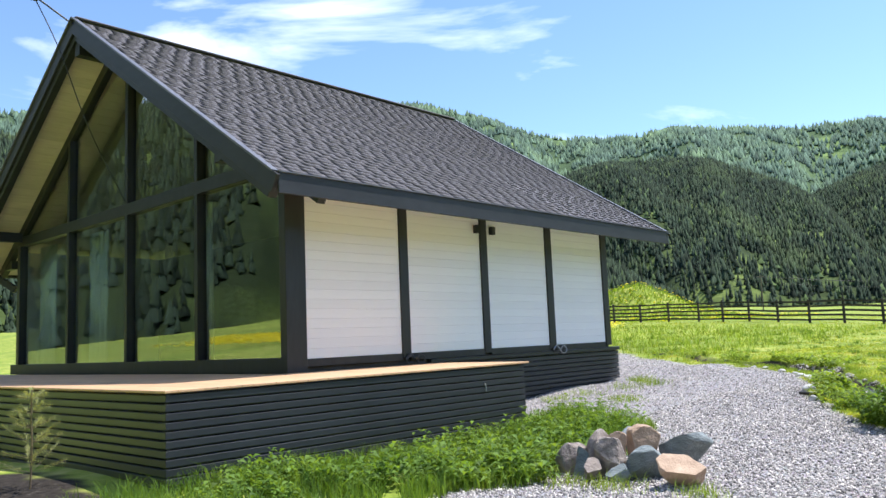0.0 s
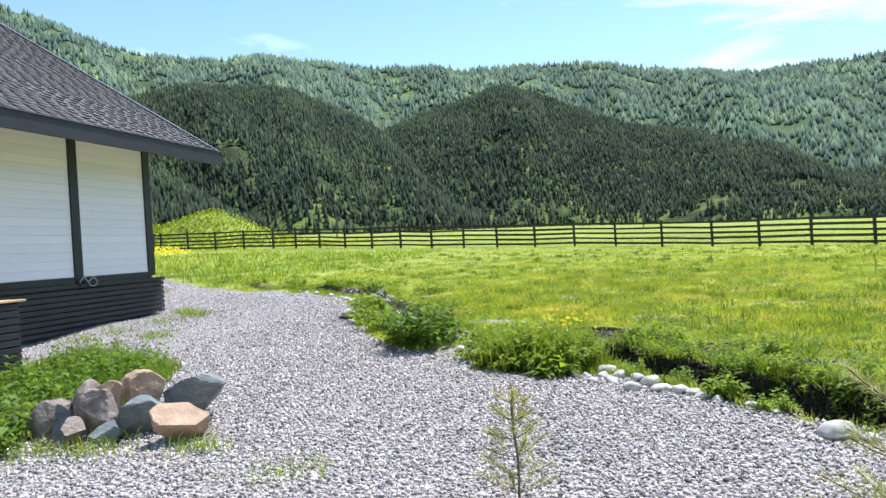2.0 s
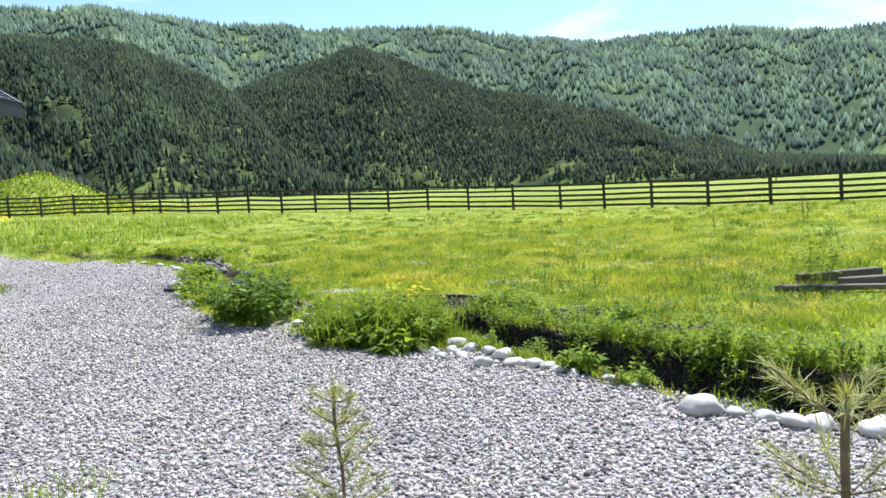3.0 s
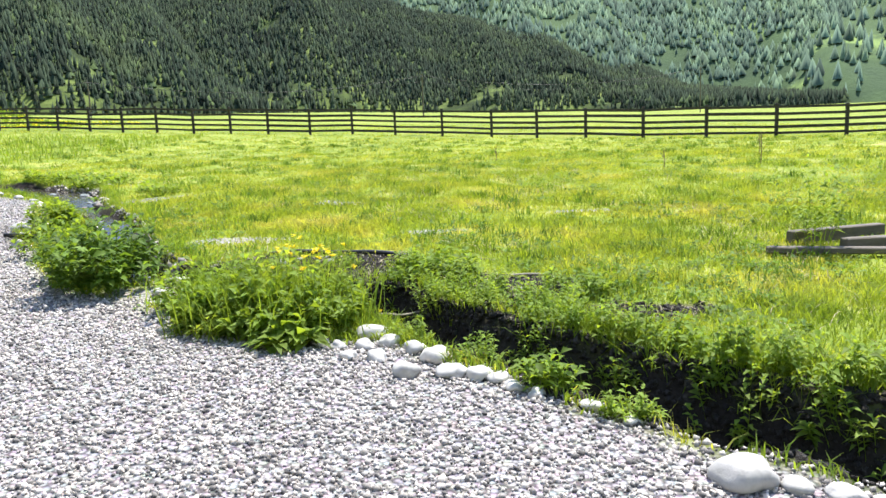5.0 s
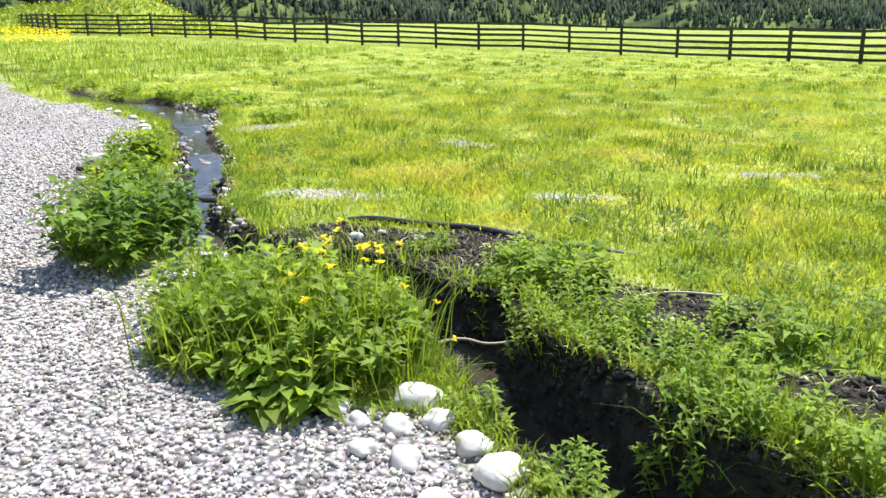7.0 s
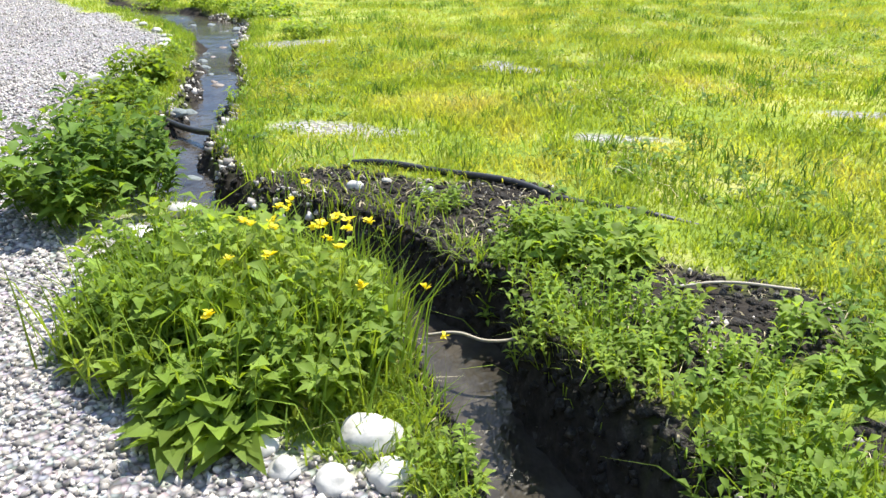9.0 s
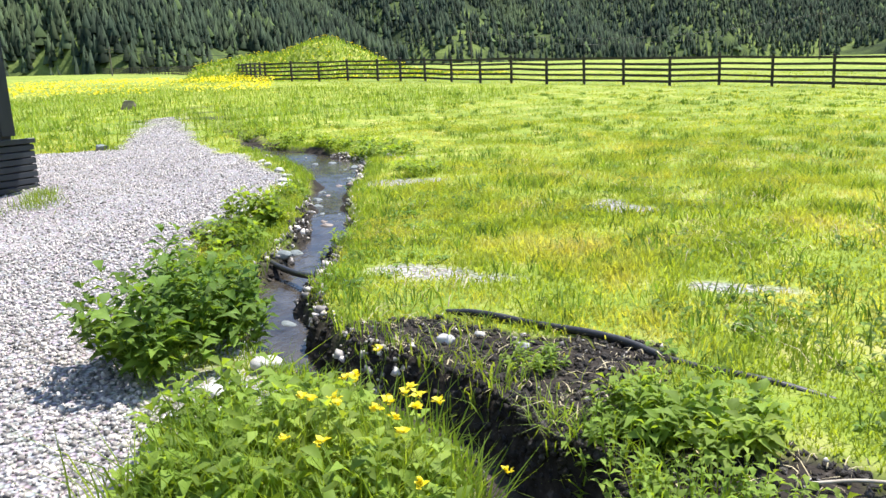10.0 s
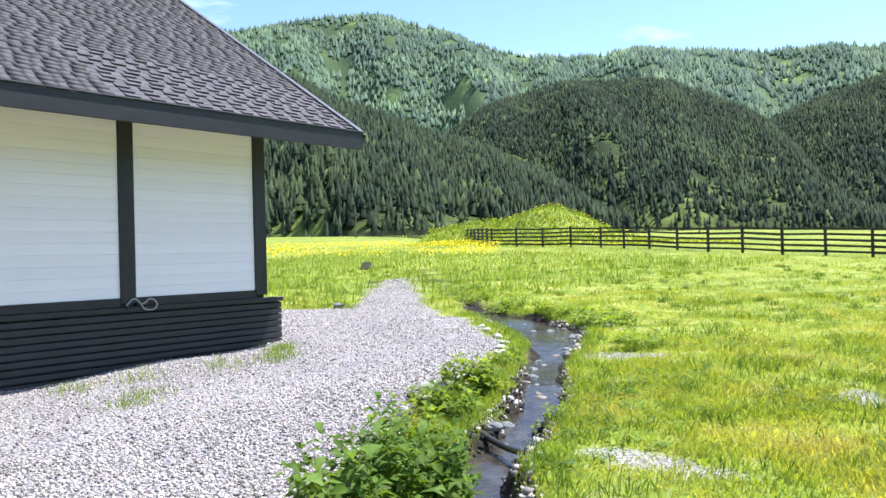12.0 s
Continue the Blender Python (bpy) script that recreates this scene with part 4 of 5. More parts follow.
# long grass on the stream's banks, beside the deck, and at the yard's far edge
sets = []
i = rng.integers(20, len(dense), 30000)
off = rng.choice([-1, 1], 30000) * (dense[i, 2] + 0.06 + np.abs(rng.normal(0, 0.20, 30000)))
tg = np.gradient(dense[:, :2], axis=0)
nn = np.stack([-tg[:, 1], tg[:, 0]], 1) / np.linalg.norm(tg, axis=1)[:, None]
x, y = (dense[i, :2] + nn[i] * off[:, None] + rng.normal(0, 0.05, (30000, 2))).T
k = open_ground(x, y, 0.25, 0.05) & (patch(x, y, 1.1) > 0.3)
x, y = x[k], y[k]
sets.append(blades(np.column_stack([x, y, land(x, y)]), rng.uniform(0.06, 0.24, len(x)) * (0.55 + 0.45 * smooth(7.5, 9.5, x)) * (1 - 0.5 * smooth(8.4, 9.2, x) * (in_yard(x, y) > -0.7)), rng.uniform(0.006, 0.012, len(x)), rng, 0.7))
V, F = join(sets)
stuff("long_grass", V, F, M_WEED, "long rank grass along the stream", "grass")
sets = []
x, y = rng.uniform(1.9, 5.0, 34000), rng.uniform(-4.2, 4.6, 34000)
k = open_ground(x, y, 0.1, 0.12) & (patch(x, y, 0.9) > 0.12)
x, y = x[k], y[k]
sets.append(blades(np.column_stack([x, y, land(x, y)]), rng.uniform(0.10, 0.36, len(x)) * (0.5 + 0.45 * patch(x, y, 1.3)), rng.uniform(0.006, 0.013, len(x)), rng, 0.55))
V, F = join(sets)
stuff("long_grass", V, F, M_DEEPWEED, "long dark green grass beside the deck, part shade in its colour", "grass")

# short grass between yard and ditch, and long blades among the bank's weeds
n = 26000
x, y = rng.uniform(8.6, 15, n), rng.uniform(-3, 3.2, n)
k = open_ground(x, y)
V, F = blades(np.column_stack([x, y, land(x, y)])[k], rng.uniform(0.03, 0.12, n)[k], rng.uniform(0.006, 0.012, n)[k], rng, 1.0)
stuff("bank_grass", V, F, M_GRASS, "short grass between gravel and ditch", "grass")
n = 1500
x, y = 8.2 + rng.normal(0, 0.34, n), 3.1 + rng.normal(0, 0.26, n)
k = open_ground(x, y, 0.1, 0.1)
V, F = blades(np.column_stack([x, y, land(x, y)])[k], rng.uniform(0.2, 0.52, n)[k], rng.uniform(0.006, 0.012, n)[k], rng, 0.5)
stuff("weed_grass", V, F, M_WEED, "long blades among the bank weeds", "grass")

# dry stalks scattered over the meadow
n = 16000
x, y = 9.5 + rng.normal(0, 5, n), 7.5 + rng.normal(0, 4, n)
k = open_ground(x, y, 0.8) & (mottle(x, y, 0.7) > 0.66)
V, F = blades(np.column_stack([x, y, land(x, y) + 0.01])[k], rng.uniform(0.03, 0.10, n)[k], rng.uniform(0.004, 0.009, n)[k], rng, 2.2)
stuff("dry_grass", V, F, M_DRY, "dry straw patches in the meadow", "grass")


# ---- leafy plants ----
def leaf_set(C, D, size, rng, wide=0.5, droop=0.35):
    """Pointed, folded leaves at C growing towards D."""
    n = len(C)
    D = D / np.linalg.norm(D, axis=1)[:, None]
    up = np.tile([0, 0, 1.0], (n, 1)) + rng.normal(0, 0.25, (n, 3))
    S = np.cross(D, up)
    S /= np.linalg.norm(S, axis=1)[:, None] + 1e-9
    N = np.cross(S, D)
    sz = size * rng.uniform(0.6, 1.25, n)
    z = np.array([0, 0, -1.0])
    mid = C + D * (sz * 0.45)[:, None]
    hw = (sz * wide * 0.5)[:, None]
    V = np.stack([C, mid - S * hw + N * hw * 0.35, mid, mid + S * hw + N * hw * 0.35, C + D * sz[:, None] + z * (sz * droop)[:, None]], 1)
    b = np.arange(n)[:, None] * 5
    F = np.concatenate([b + np.array([[0, 2, 1]]), b + np.array([[1, 2, 4]]), b + np.array([[2, 3, 4]]), b + np.array([[0, 3, 2]])])
    return V.reshape(-1, 3), F


def weed(name, x0, y0, rx, ry, h, stems, leaf, label, seed, group="", turn=0.0, pairs=5, wide=0.42, mat=M_WEED):
    """A clump of upright stems with pairs of leaves up each; stems are a part."""
    rng = np.random.default_rng(seed)
    r, a = np.sqrt(rng.random(stems)), rng.uniform(0, 6.283, stems)
    u, v = r * np.cos(a) * rx, r * np.sin(a) * ry
    ct, st = math.cos(turn), math.sin(turn)
    X, Y = x0 + u * ct - v * st, y0 + u * st + v * ct
    Z = land(X, Y)
    hh = h * (1.08 - 0.5 * r) * rng.uniform(0.5, 1.3, stems)
    out = np.column_stack([np.cos(a + turn), np.sin(a + turn)]) * (r * 0.45)[:, None] * hh[:, None]
    top = np.column_stack([X + out[:, 0], Y + out[:, 1], Z + hh])
    foot = np.column_stack([X, Y, Z - 0.01])
    C, D = [], []
    for p in range(pairs):
        t = 0.3 + 0.7 * (p + 0.6) / pairs
        base = foot + (top - foot) * t
        th = rng.uniform(0, 6.283, stems) + p * 1.57
        for sgn in (0, math.pi):
            C.append(base)
            D.append(np.column_stack([np.cos(th + sgn), np.sin(th + sgn), rng.uniform(0.1, 0.7, stems) + 0.5 * (p == pairs - 1)]))
    V, F = leaf_set(np.concatenate(C), np.concatenate(D), leaf, rng, wide)
    ob = new(name, tri_mesh(name, V, F))
    ob.data.materials.append(mat)
    tagged(ob, label, "plant", group)
    V, F = blades(foot, hh, np.full(stems, 0.008), rng, 0.0)
    tip = 4 + np.arange(stems) * 5
    V[tip] = top
    V[tip - 2] = (foot + top) / 2 - np.array([0.003, 0, 0])
    V[tip - 1] = (foot + top) / 2 + np.array([0.003, 0, 0])
    st_ = new("stem", tri_mesh("stem", V, F))
    st_.data.materials.append(mat)
    st_.parent = ob
    return ob


V, F = leaf_set(*ROSETTES, 0.075, rng, 0.45)
stuff("meadow_herbs", V, F, M_DEEPWEED, "low broad-leaved herbs scattered in the meadow", "plants")
weed("nettle_bush", 6.62, 4.3, 0.36, 0.42, 0.58, 80, 0.13, "bushy green nettle-like plant at the gravel's edge", 1, pairs=7, mat=M_DEEPWEED)
weed("nettle_bush", 6.35, 4.75, 0.34, 0.34, 0.50, 46, 0.11, "bushy green nettle-like plant at the gravel's edge", 2, pairs=6, mat=M_DEEPWEED)
for i, (x, y, rx, ry, h, n, lf) in enumerate(((7.80, 3.42, 0.42, 0.36, 0.36, 90, 0.10), (8.2, 3.18, 0.44, 0.40, 0.40, 110, 0.11), (8.52, 2.95, 0.30, 0.32, 0.34, 80, 0.10), (8.15, 2.85, 0.26, 0.22, 0.26, 50, 0.13), (7.85, 3.1, 0.28, 0.28, 0.28, 60, 0.11), (7.8, 2.92, 0.24, 0.2, 0.2, 50, 0.08), (8.3, 2.66, 0.22, 0.14, 0.16, 40, 0.07), (8.42, 2.55, 0.16, 0.14, 0.13, 22, 0.17))):
    weed("leafy_weed", x, y, rx, ry, h, n, lf, "dense light green leafy weeds on the bank", 10 + i, "bank weeds", pairs=6, wide=0.42)
for i, (x, y, rx, ry, h, n, lf) in enumerate(((9.4, 4.3, 0.34, 0.2, 0.22, 55, 0.085), (9.62, 3.55, 0.36, 0.24, 0.24, 90, 0.055), (10.0, 3.22, 0.4, 0.2, 0.22, 90, 0.05), (10.2, 2.66, 0.35, 0.2, 0.22, 80, 0.06), (10.6, 2.2, 0.38, 0.2, 0.24, 90, 0.07),
                                              (11.1, 1.7, 0.42, 0.22, 0.26, 80, 0.08), (11.7, 1.25, 0.45, 0.25, 0.3, 80, 0.08), (12.5, 0.8, 0.45, 0.3, 0.3, 70, 0.08), (9.15, 4.0, 0.15, 0.12, 0.14, 16, 0.06), (8.6, 4.75, 0.16, 0.12, 0.13, 24, 0.05), (9.55, 4.15, 0.3, 0.22, 0.22, 40, 0.11), (10.45, 3.5, 0.3, 0.2, 0.2, 30, 0.08))):
    weed("ditch_weed", x, y, rx, ry, h, n, lf, "small-leaved green weeds overhanging the dark ditch", 30 + i, "ditch weeds", pairs=5)
for i, (x, y, rx, h, n, lf) in enumerate(((9.28, 2.55, 0.16, 0.13, 40, 0.05), (9.62, 2.12, 0.16, 0.13, 40, 0.05), (9.93, 1.62, 0.12, 0.20, 30, 0.09), (10.28, 1.22, 0.15, 0.13, 50, 0.05), (5.15, 6.55, 0.3, 0.24, 30, 0.12), (4.85, 7.35, 0.28, 0.28, 30, 0.15), (5.5, 5.7, 0.25, 0.26, 30, 0.10), (4.35, 8.7, 0.22, 0.18, 24, 0.10),
                                          (3.4, 12.9, 0.55, 0.26, 40, 0.16), (2.2, 13.6, 0.5, 0.26, 40, 0.13), (0.4, 14.4, 0.5, 0.24, 40, 0.12), (5.2, 10.5, 0.35, 0.2, 24, 0.12), (-1.5, 15.6, 0.5, 0.26, 36, 0.12), (-3.5, 17.6, 0.6, 0.28, 36, 0.12), (13.2, 0.3, 0.5, 0.35, 50, 0.09), (6.05, 6.9, 0.15, 0.16, 16, 0.07))):
    weed("stream_weed", x, y, rx, rx * 0.8, h, n, lf, "broad-leaved weeds beside the stream", 60 + i, "stream weeds", pairs=4)
# deck weeds take the darkened green that holds some shade
for i, (x, y, h, lf) in enumerate(((2.5, -2.2, 0.30, 0.10), (3.0, -1.6, 0.34, 0.12), (3.5, -0.9, 0.32, 0.12), (3.0, -0.5, 0.36, 0.10), (3.7, 0.1, 0.34, 0.13), (2.7, 0.6, 0.34, 0.10), (3.6, 1.1, 0.36, 0.11), (2.8, 1.7, 0.36, 0.10), (3.5, 2.2, 0.36, 0.10), (2.6, 2.9, 0.38, 0.09), (4.0, -0.3, 0.22, 0.14), (3.3, 2.8, 0.42, 0.09), (2.9, -2.7, 0.24, 0.1), (3.9, 0.9, 0.26, 0.12))):
    weed("deck_weed", x, y, 0.42, 0.42, h, 60, lf, "mixed leafy weeds growing beside the deck", 90 + i, "deck weeds", pairs=4, mat=M_DEEPWEED)
# weeds coming up through the gravel
for i, (x, y, r, h) in enumerate(((6.85, -0.5, 0.26, 0.10), (1.25, 6.9, 0.30, 0.14), (0.95, 5.9, 0.28, 0.12), (1.55, 7.5, 0.22, 0.14), (1.2, 7.8, 0.2, 0.2), (0.8, 5.2, 0.25, 0.12), (1.9, 5.5, 0.3, 0.10), (2.3, 5.1, 0.25, 0.12), (0.7, 8.3, 0.16, 0.14), (5.9, 0.0, 0.2, 0.14), (5.1, -0.15, 0.25, 0.16), (4.6, -0.2, 0.25, 0.14), (-2.5, 12.6, 0.2, 0.14), (9.0, 2.9, 0.2, 0.12))):
    n = 130
    px, py = x + rng.normal(0, r * 0.6, n), y + rng.normal(0, r * 0.6, n)
    V, F = blades(np.column_stack([px, py, land(px, py)]), rng.uniform(0.4, 1.2, n) * h, np.full(n, 0.007), rng, 0.9)
    ob = new("gravel_weed", tri_mesh("gravel_weed", V, F))
    ob.data.materials.append(M_WEED)
    tagged(ob, "sparse green tuft growing through the gravel", "plant", "gravel weeds")

# yellow flowers on stalks above the bank
fr = np.random.default_rng(4)
for i in range(24):
    x, y = 8.55 + fr.normal(0, 0.18), 3.28 + fr.normal(0, 0.22)
    x -= max(0, y - 4.1)
    z = float(land(x, y))
    h = fr.uniform(0.42, 0.60) - max(0, z + 0.45)
    f = empty("yellow_flower", x, y, z, "small yellow wildflower on a thin stalk", "flower", "yellow flowers")
    V, F = blades(np.array([[0, 0, 0.0]]), np.array([h]), np.array([0.005]), fr, 0.05)
    tipv = V[4].copy()
    part("stalk", tri_mesh("stalk", V, F), M_WEED, f)
    n = 9
    a = np.arange(n) * 6.283 / n + fr.uniform(0, 6)
    V, F = leaf_set(np.tile(tipv, (n, 1)) + fr.normal(0, 0.006, (n, 3)), np.column_stack([np.cos(a), np.sin(a), fr.uniform(0.2, 0.9, n)]), 0.026, fr, 0.9, 0.0)
    part("petals", tri_mesh("petals", V, F), M_YELLOW, f, "bright yellow petals")


def flower_field(name, X, Y, size, label, lift):
    n = len(X)
    rng = np.random.default_rng(n)
    P = np.column_stack([X, Y, land(X, Y) + lift * rng.uniform(0.6, 1.2, n)])
    a = rng.uniform(0, 6.283, n)
    V, F = leaf_set(P, np.column_stack([np.cos(a), np.sin(a), rng.uniform(0, 1, n)]), size, rng, 0.9, 0.1)
    stuff(name, V, F, M_YELLOW, label, "flowers")


n = 9000
r, a = rng.uniform(30, 75, n), np.radians(rng.uniform(-66, -35, n))
x, y = 9.6 + r * np.sin(a), 0.2 + r * np.cos(a)
k = (patch(x, y, 0.12) > 0.35) & (y > 21 + 0.2 * x + 15)
flower_field("yellow_flowers", x[k], y[k], 0.15, "field of yellow wildflowers behind the house", 0.42)
n = 20000
x, y = rng.uniform(-70, 60, n), rng.uniform(-43, -33, n)
k = patch(x, y, 0.08) > 0.15
flower_field("yellow_flowers", x[k], y[k], 0.22, "yellow flower strip across the field", 0.5)
n = 12000
x, y = rng.uniform(-30, -1, n), rng.uniform(11, 40, n)
k = open_ground(x, y)
V, F = blades(np.column_stack([x, y, land(x, y)])[k], rng.uniform(0.12, 0.35, n)[k], np.full(n, 0.03)[k], rng, 0.5)
stuff("tall_grass", V, F, M_WEED, "tall green grass behind the house", "grass")

# grassy mound beyond the fence
mx, my, mr = -32.0, 69.0, 8.2


def mound_rise(X, Y, R):
    """A peaked heap with a long low shoulder on its west side."""
    low = 1.7 * np.exp(-((X - mx + 9) ** 2 / 40 + (Y - my) ** 2 / 18)) + 0.9 * np.exp(-((X - mx + 15) ** 2 / 40 + (Y - my) ** 2 / 18))
    return (3.6 * np.exp(-(R * 1.5) ** 1.9) + low + 0.35 * (mottle(X, Y, 2.2) - 0.5)) * (1 - smooth(1.9, 2.2, R)) - 0.4 * smooth(1.8, 2.2, R)


A, R = np.meshgrid(np.linspace(0, 2 * math.pi, 81), np.linspace(0, 2.25, 40))
X = mx + A * 0 + np.cos(A) * R * mr * 1.05 * (1 + 0.12 * np.sin(3 * A))
Y = my + np.sin(A) * R * mr
Z = lay(X, Y) - 0.3 + mound_rise(X, Y, R)
i = np.arange(A.size).reshape(A.shape)
ob = new("mound", tri_mesh("mound", np.stack([X, Y, Z], -1).reshape(-1, 3), np.stack([i[:-1, :-1], i[:-1, 1:], i[1:, 1:], i[1:, :-1]], -1).reshape(-1, 4)))
ob.data.materials.append(M_GROUND)
tagged(ob, "rounded earth mound overgrown with grass and yellow flowers", "mound", kind="structure")
n = 14000
R, A = np.sqrt(rng.random(n)) * 1.9, rng.uniform(0, 6.283, n)
X, Y = mx + np.cos(A) * R * mr * 1.05 * (1 + 0.12 * np.sin(3 * A)), my + np.sin(A) * R * mr
P = np.column_stack([X, Y, lay(X, Y) - 0.3 + mound_rise(X, Y, R)])
V, F = blades(P, rng.uniform(0.2, 0.6, n), np.full(n, 0.14), rng, 0.6, False)
stuff("mound_grass", V, F, M_WEED, "rank weeds covering the mound", "grass")
a = rng.uniform(0, 6.283, 1500)
V, F = leaf_set(P[:1500] + np.array([0, 0, 0.4]), np.column_stack([np.cos(a), np.sin(a), a * 0 + 0.5]), 0.2, rng, 0.9, 0.1)
stuff("mound_flowers", V, F, M_YELLOW, "yellow flowers on the mound", "flowers")


# ---- young pines ----
def pine(x, y, h, seed, label):
    rng = np.random.default_rng(seed)
    z = float(land(x, y))
    t = empty("young_pine", x, y, z, label, "sapling", "young pines")
    tube("trunk", [(0, 0, -0.03), (0.012, 0.005, h * 0.4), (-0.005, 0.0, h * 0.75), (0.004, 0, h * 0.97)], 0.005 + 0.004 * h, M_BARK, t)
    C, D = [], []
    whorls = 6
    for w in range(whorls):
        zz = h * (0.16 + 0.72 * w / (whorls - 1))
        reach = h * 0.30 * (1.05 - 0.75 * w / whorls)
        k = int(rng.integers(4, 7))
        for j in range(k):
            a = j * 6.283 / k + rng.uniform(-0.4, 0.4)
            tip = np.array([math.cos(a) * reach, math.sin(a) * reach, zz + reach * rng.uniform(0.25, 0.8)])
            foot = np.array([0, 0, zz])
            tube("branch", [tuple(foot), tuple((foot * 0.5 + tip * 0.5) - np.array([0, 0, 0.01])), tuple(tip)], 0.0022, M_BARK, t)
            s = rng.uniform(0.25, 1.02, 120)[:, None]
            C.append(foot + (tip - foot) * s)
            D.append(np.tile(tip - foot, (120, 1)) / reach * 0.8 + rng.normal(0, 0.6, (120, 3)))
    s = rng.uniform(0.55, 1.0, 120)
    C.append(np.column_stack([s * 0, s * 0, s * h]))
    D.append(np.column_stack([rng.normal(0, 0.6, 120), rng.normal(0, 0.6, 120), np.full(120, 0.9)]))
    V, F = leaf_set(np.concatenate(C), np.concatenate(D), 0.055, rng, 0.05, 0.05)
    part("needles", tri_mesh("needles", V, F), M_NEEDLE, t, "thin yellow-green needles")


pine(8.50, -1.12, 0.70, 1, "thin yellow-green young pine growing in the gravel")
pine(9.92, -2.83, 1.12, 2, "tall thin young pine growing in the gravel")
pine(0.66, -3.78, 1.0, 3, "sparse young pine beside the deck")


# ---- rocks ----
def rock(x, y, sx_, sy_, sz_, turn, tilt, mat, name, label, group, seed, sink=0.15, round_=False):
    rng = random.Random(seed)
    bm = bmesh.new()
    bmesh.ops.create_icosphere(bm, subdivisions=3 if round_ else 4, radius=1.15 if not round_ else 1.0)
    planes = [] if round_ else [(Vector((rng.gauss(0, 1), rng.gauss(0, 1), rng.gauss(0, 0.8))).normalized(), rng.uniform(0.40, 0.72)) for _ in range(9)]
    for v in bm.verts:
        for nn_, dd in planes:
            o = v.co.dot(nn_) - dd
            if o > 0:
                v.co -= nn_ * o
        v.co *= 1 + (0.42 if round_ else 0.05) * noise.noise(v.co * (1.0 if round_ else 3.0) + Vector((seed * 3.7, 0, 0)))
    bmesh.ops.transform(bm, matrix=Matrix.Diagonal((sx_, sy_, sz_, 1)), verts=bm.verts)
    ob = part(name, bm, mat, None, label, round_)
    ob.matrix_basis = pose(x, y, float(land(x, y)) + sz_ * (1 - 2 * sink), tilt, tilt * 0.4, turn)
    tagged(ob, label, "rock" if not round_ else "stone", group)
    return ob


for i, (x, y, a, c, e, turn, tilt, mat, kind) in enumerate((
        (5.58, 0.25, 0.25, 0.20, 0.24, 10, 5, M_ROCK_TAN, "large tan sandstone block at the end of the rock pile"),
        (5.30, 0.85, 0.34, 0.20, 0.28, 25, 18, M_ROCK_GREY, "leaning blue-grey slab in the rock pile"),
        (5.15, 0.42, 0.32, 0.17, 0.20, 35, -24, M_ROCK_GREY, "leaning blue-grey slab in the rock pile"),
        (4.82, 0.32, 0.23, 0.17, 0.24, -20, 20, M_ROCK_BROWN, "angular brown and grey rock in the pile"),
        (4.52, 0.22, 0.10, 0.12, 0.20, 20, 8, M_ROCK_GREY, "narrow upright grey stone in the pile"),
        (4.32, 0.35, 0.16, 0.15, 0.22, 50, 10, M_ROCK_BROWN, "angular brown and grey rock in the pile"),
        (4.60, 0.62, 0.20, 0.18, 0.26, 70, -12, M_ROCK_BROWN, "angular brown and grey rock in the pile"),
        (4.92, 0.75, 0.22, 0.18, 0.28, 15, 14, M_ROCK_TAN, "pale tan rock in the pile"),
        (4.38, 0.72, 0.17, 0.16, 0.20, 40, -8, M_ROCK_TAN, "small tan rock in the pile"),
        (4.72, 1.0, 0.2, 0.2, 0.24, 5, 10, M_ROCK_GREY, "blue-grey rock behind the pile"),
        (4.68, 0.12, 0.13, 0.11, 0.13, 65, 25, M_ROCK_BROWN, "small brown rock at the pile's foot"),
        (4.98, 0.18, 0.15, 0.10, 0.12, 25, -15, M_ROCK_GREY, "small grey rock at the pile's foot"),
        (4.72, 0.5, 0.17, 0.14, 0.26, 80, 24, M_ROCK_TAN, "pale tan rock on top of the pile"))):
    rock(x, y, a * (0.98 if i < 3 else 1.05), c, e * (0.9 if i < 3 else 0.92), turn, tilt, mat, "rock", kind, "rock pile", 40 + i)
rr = random.Random(9)
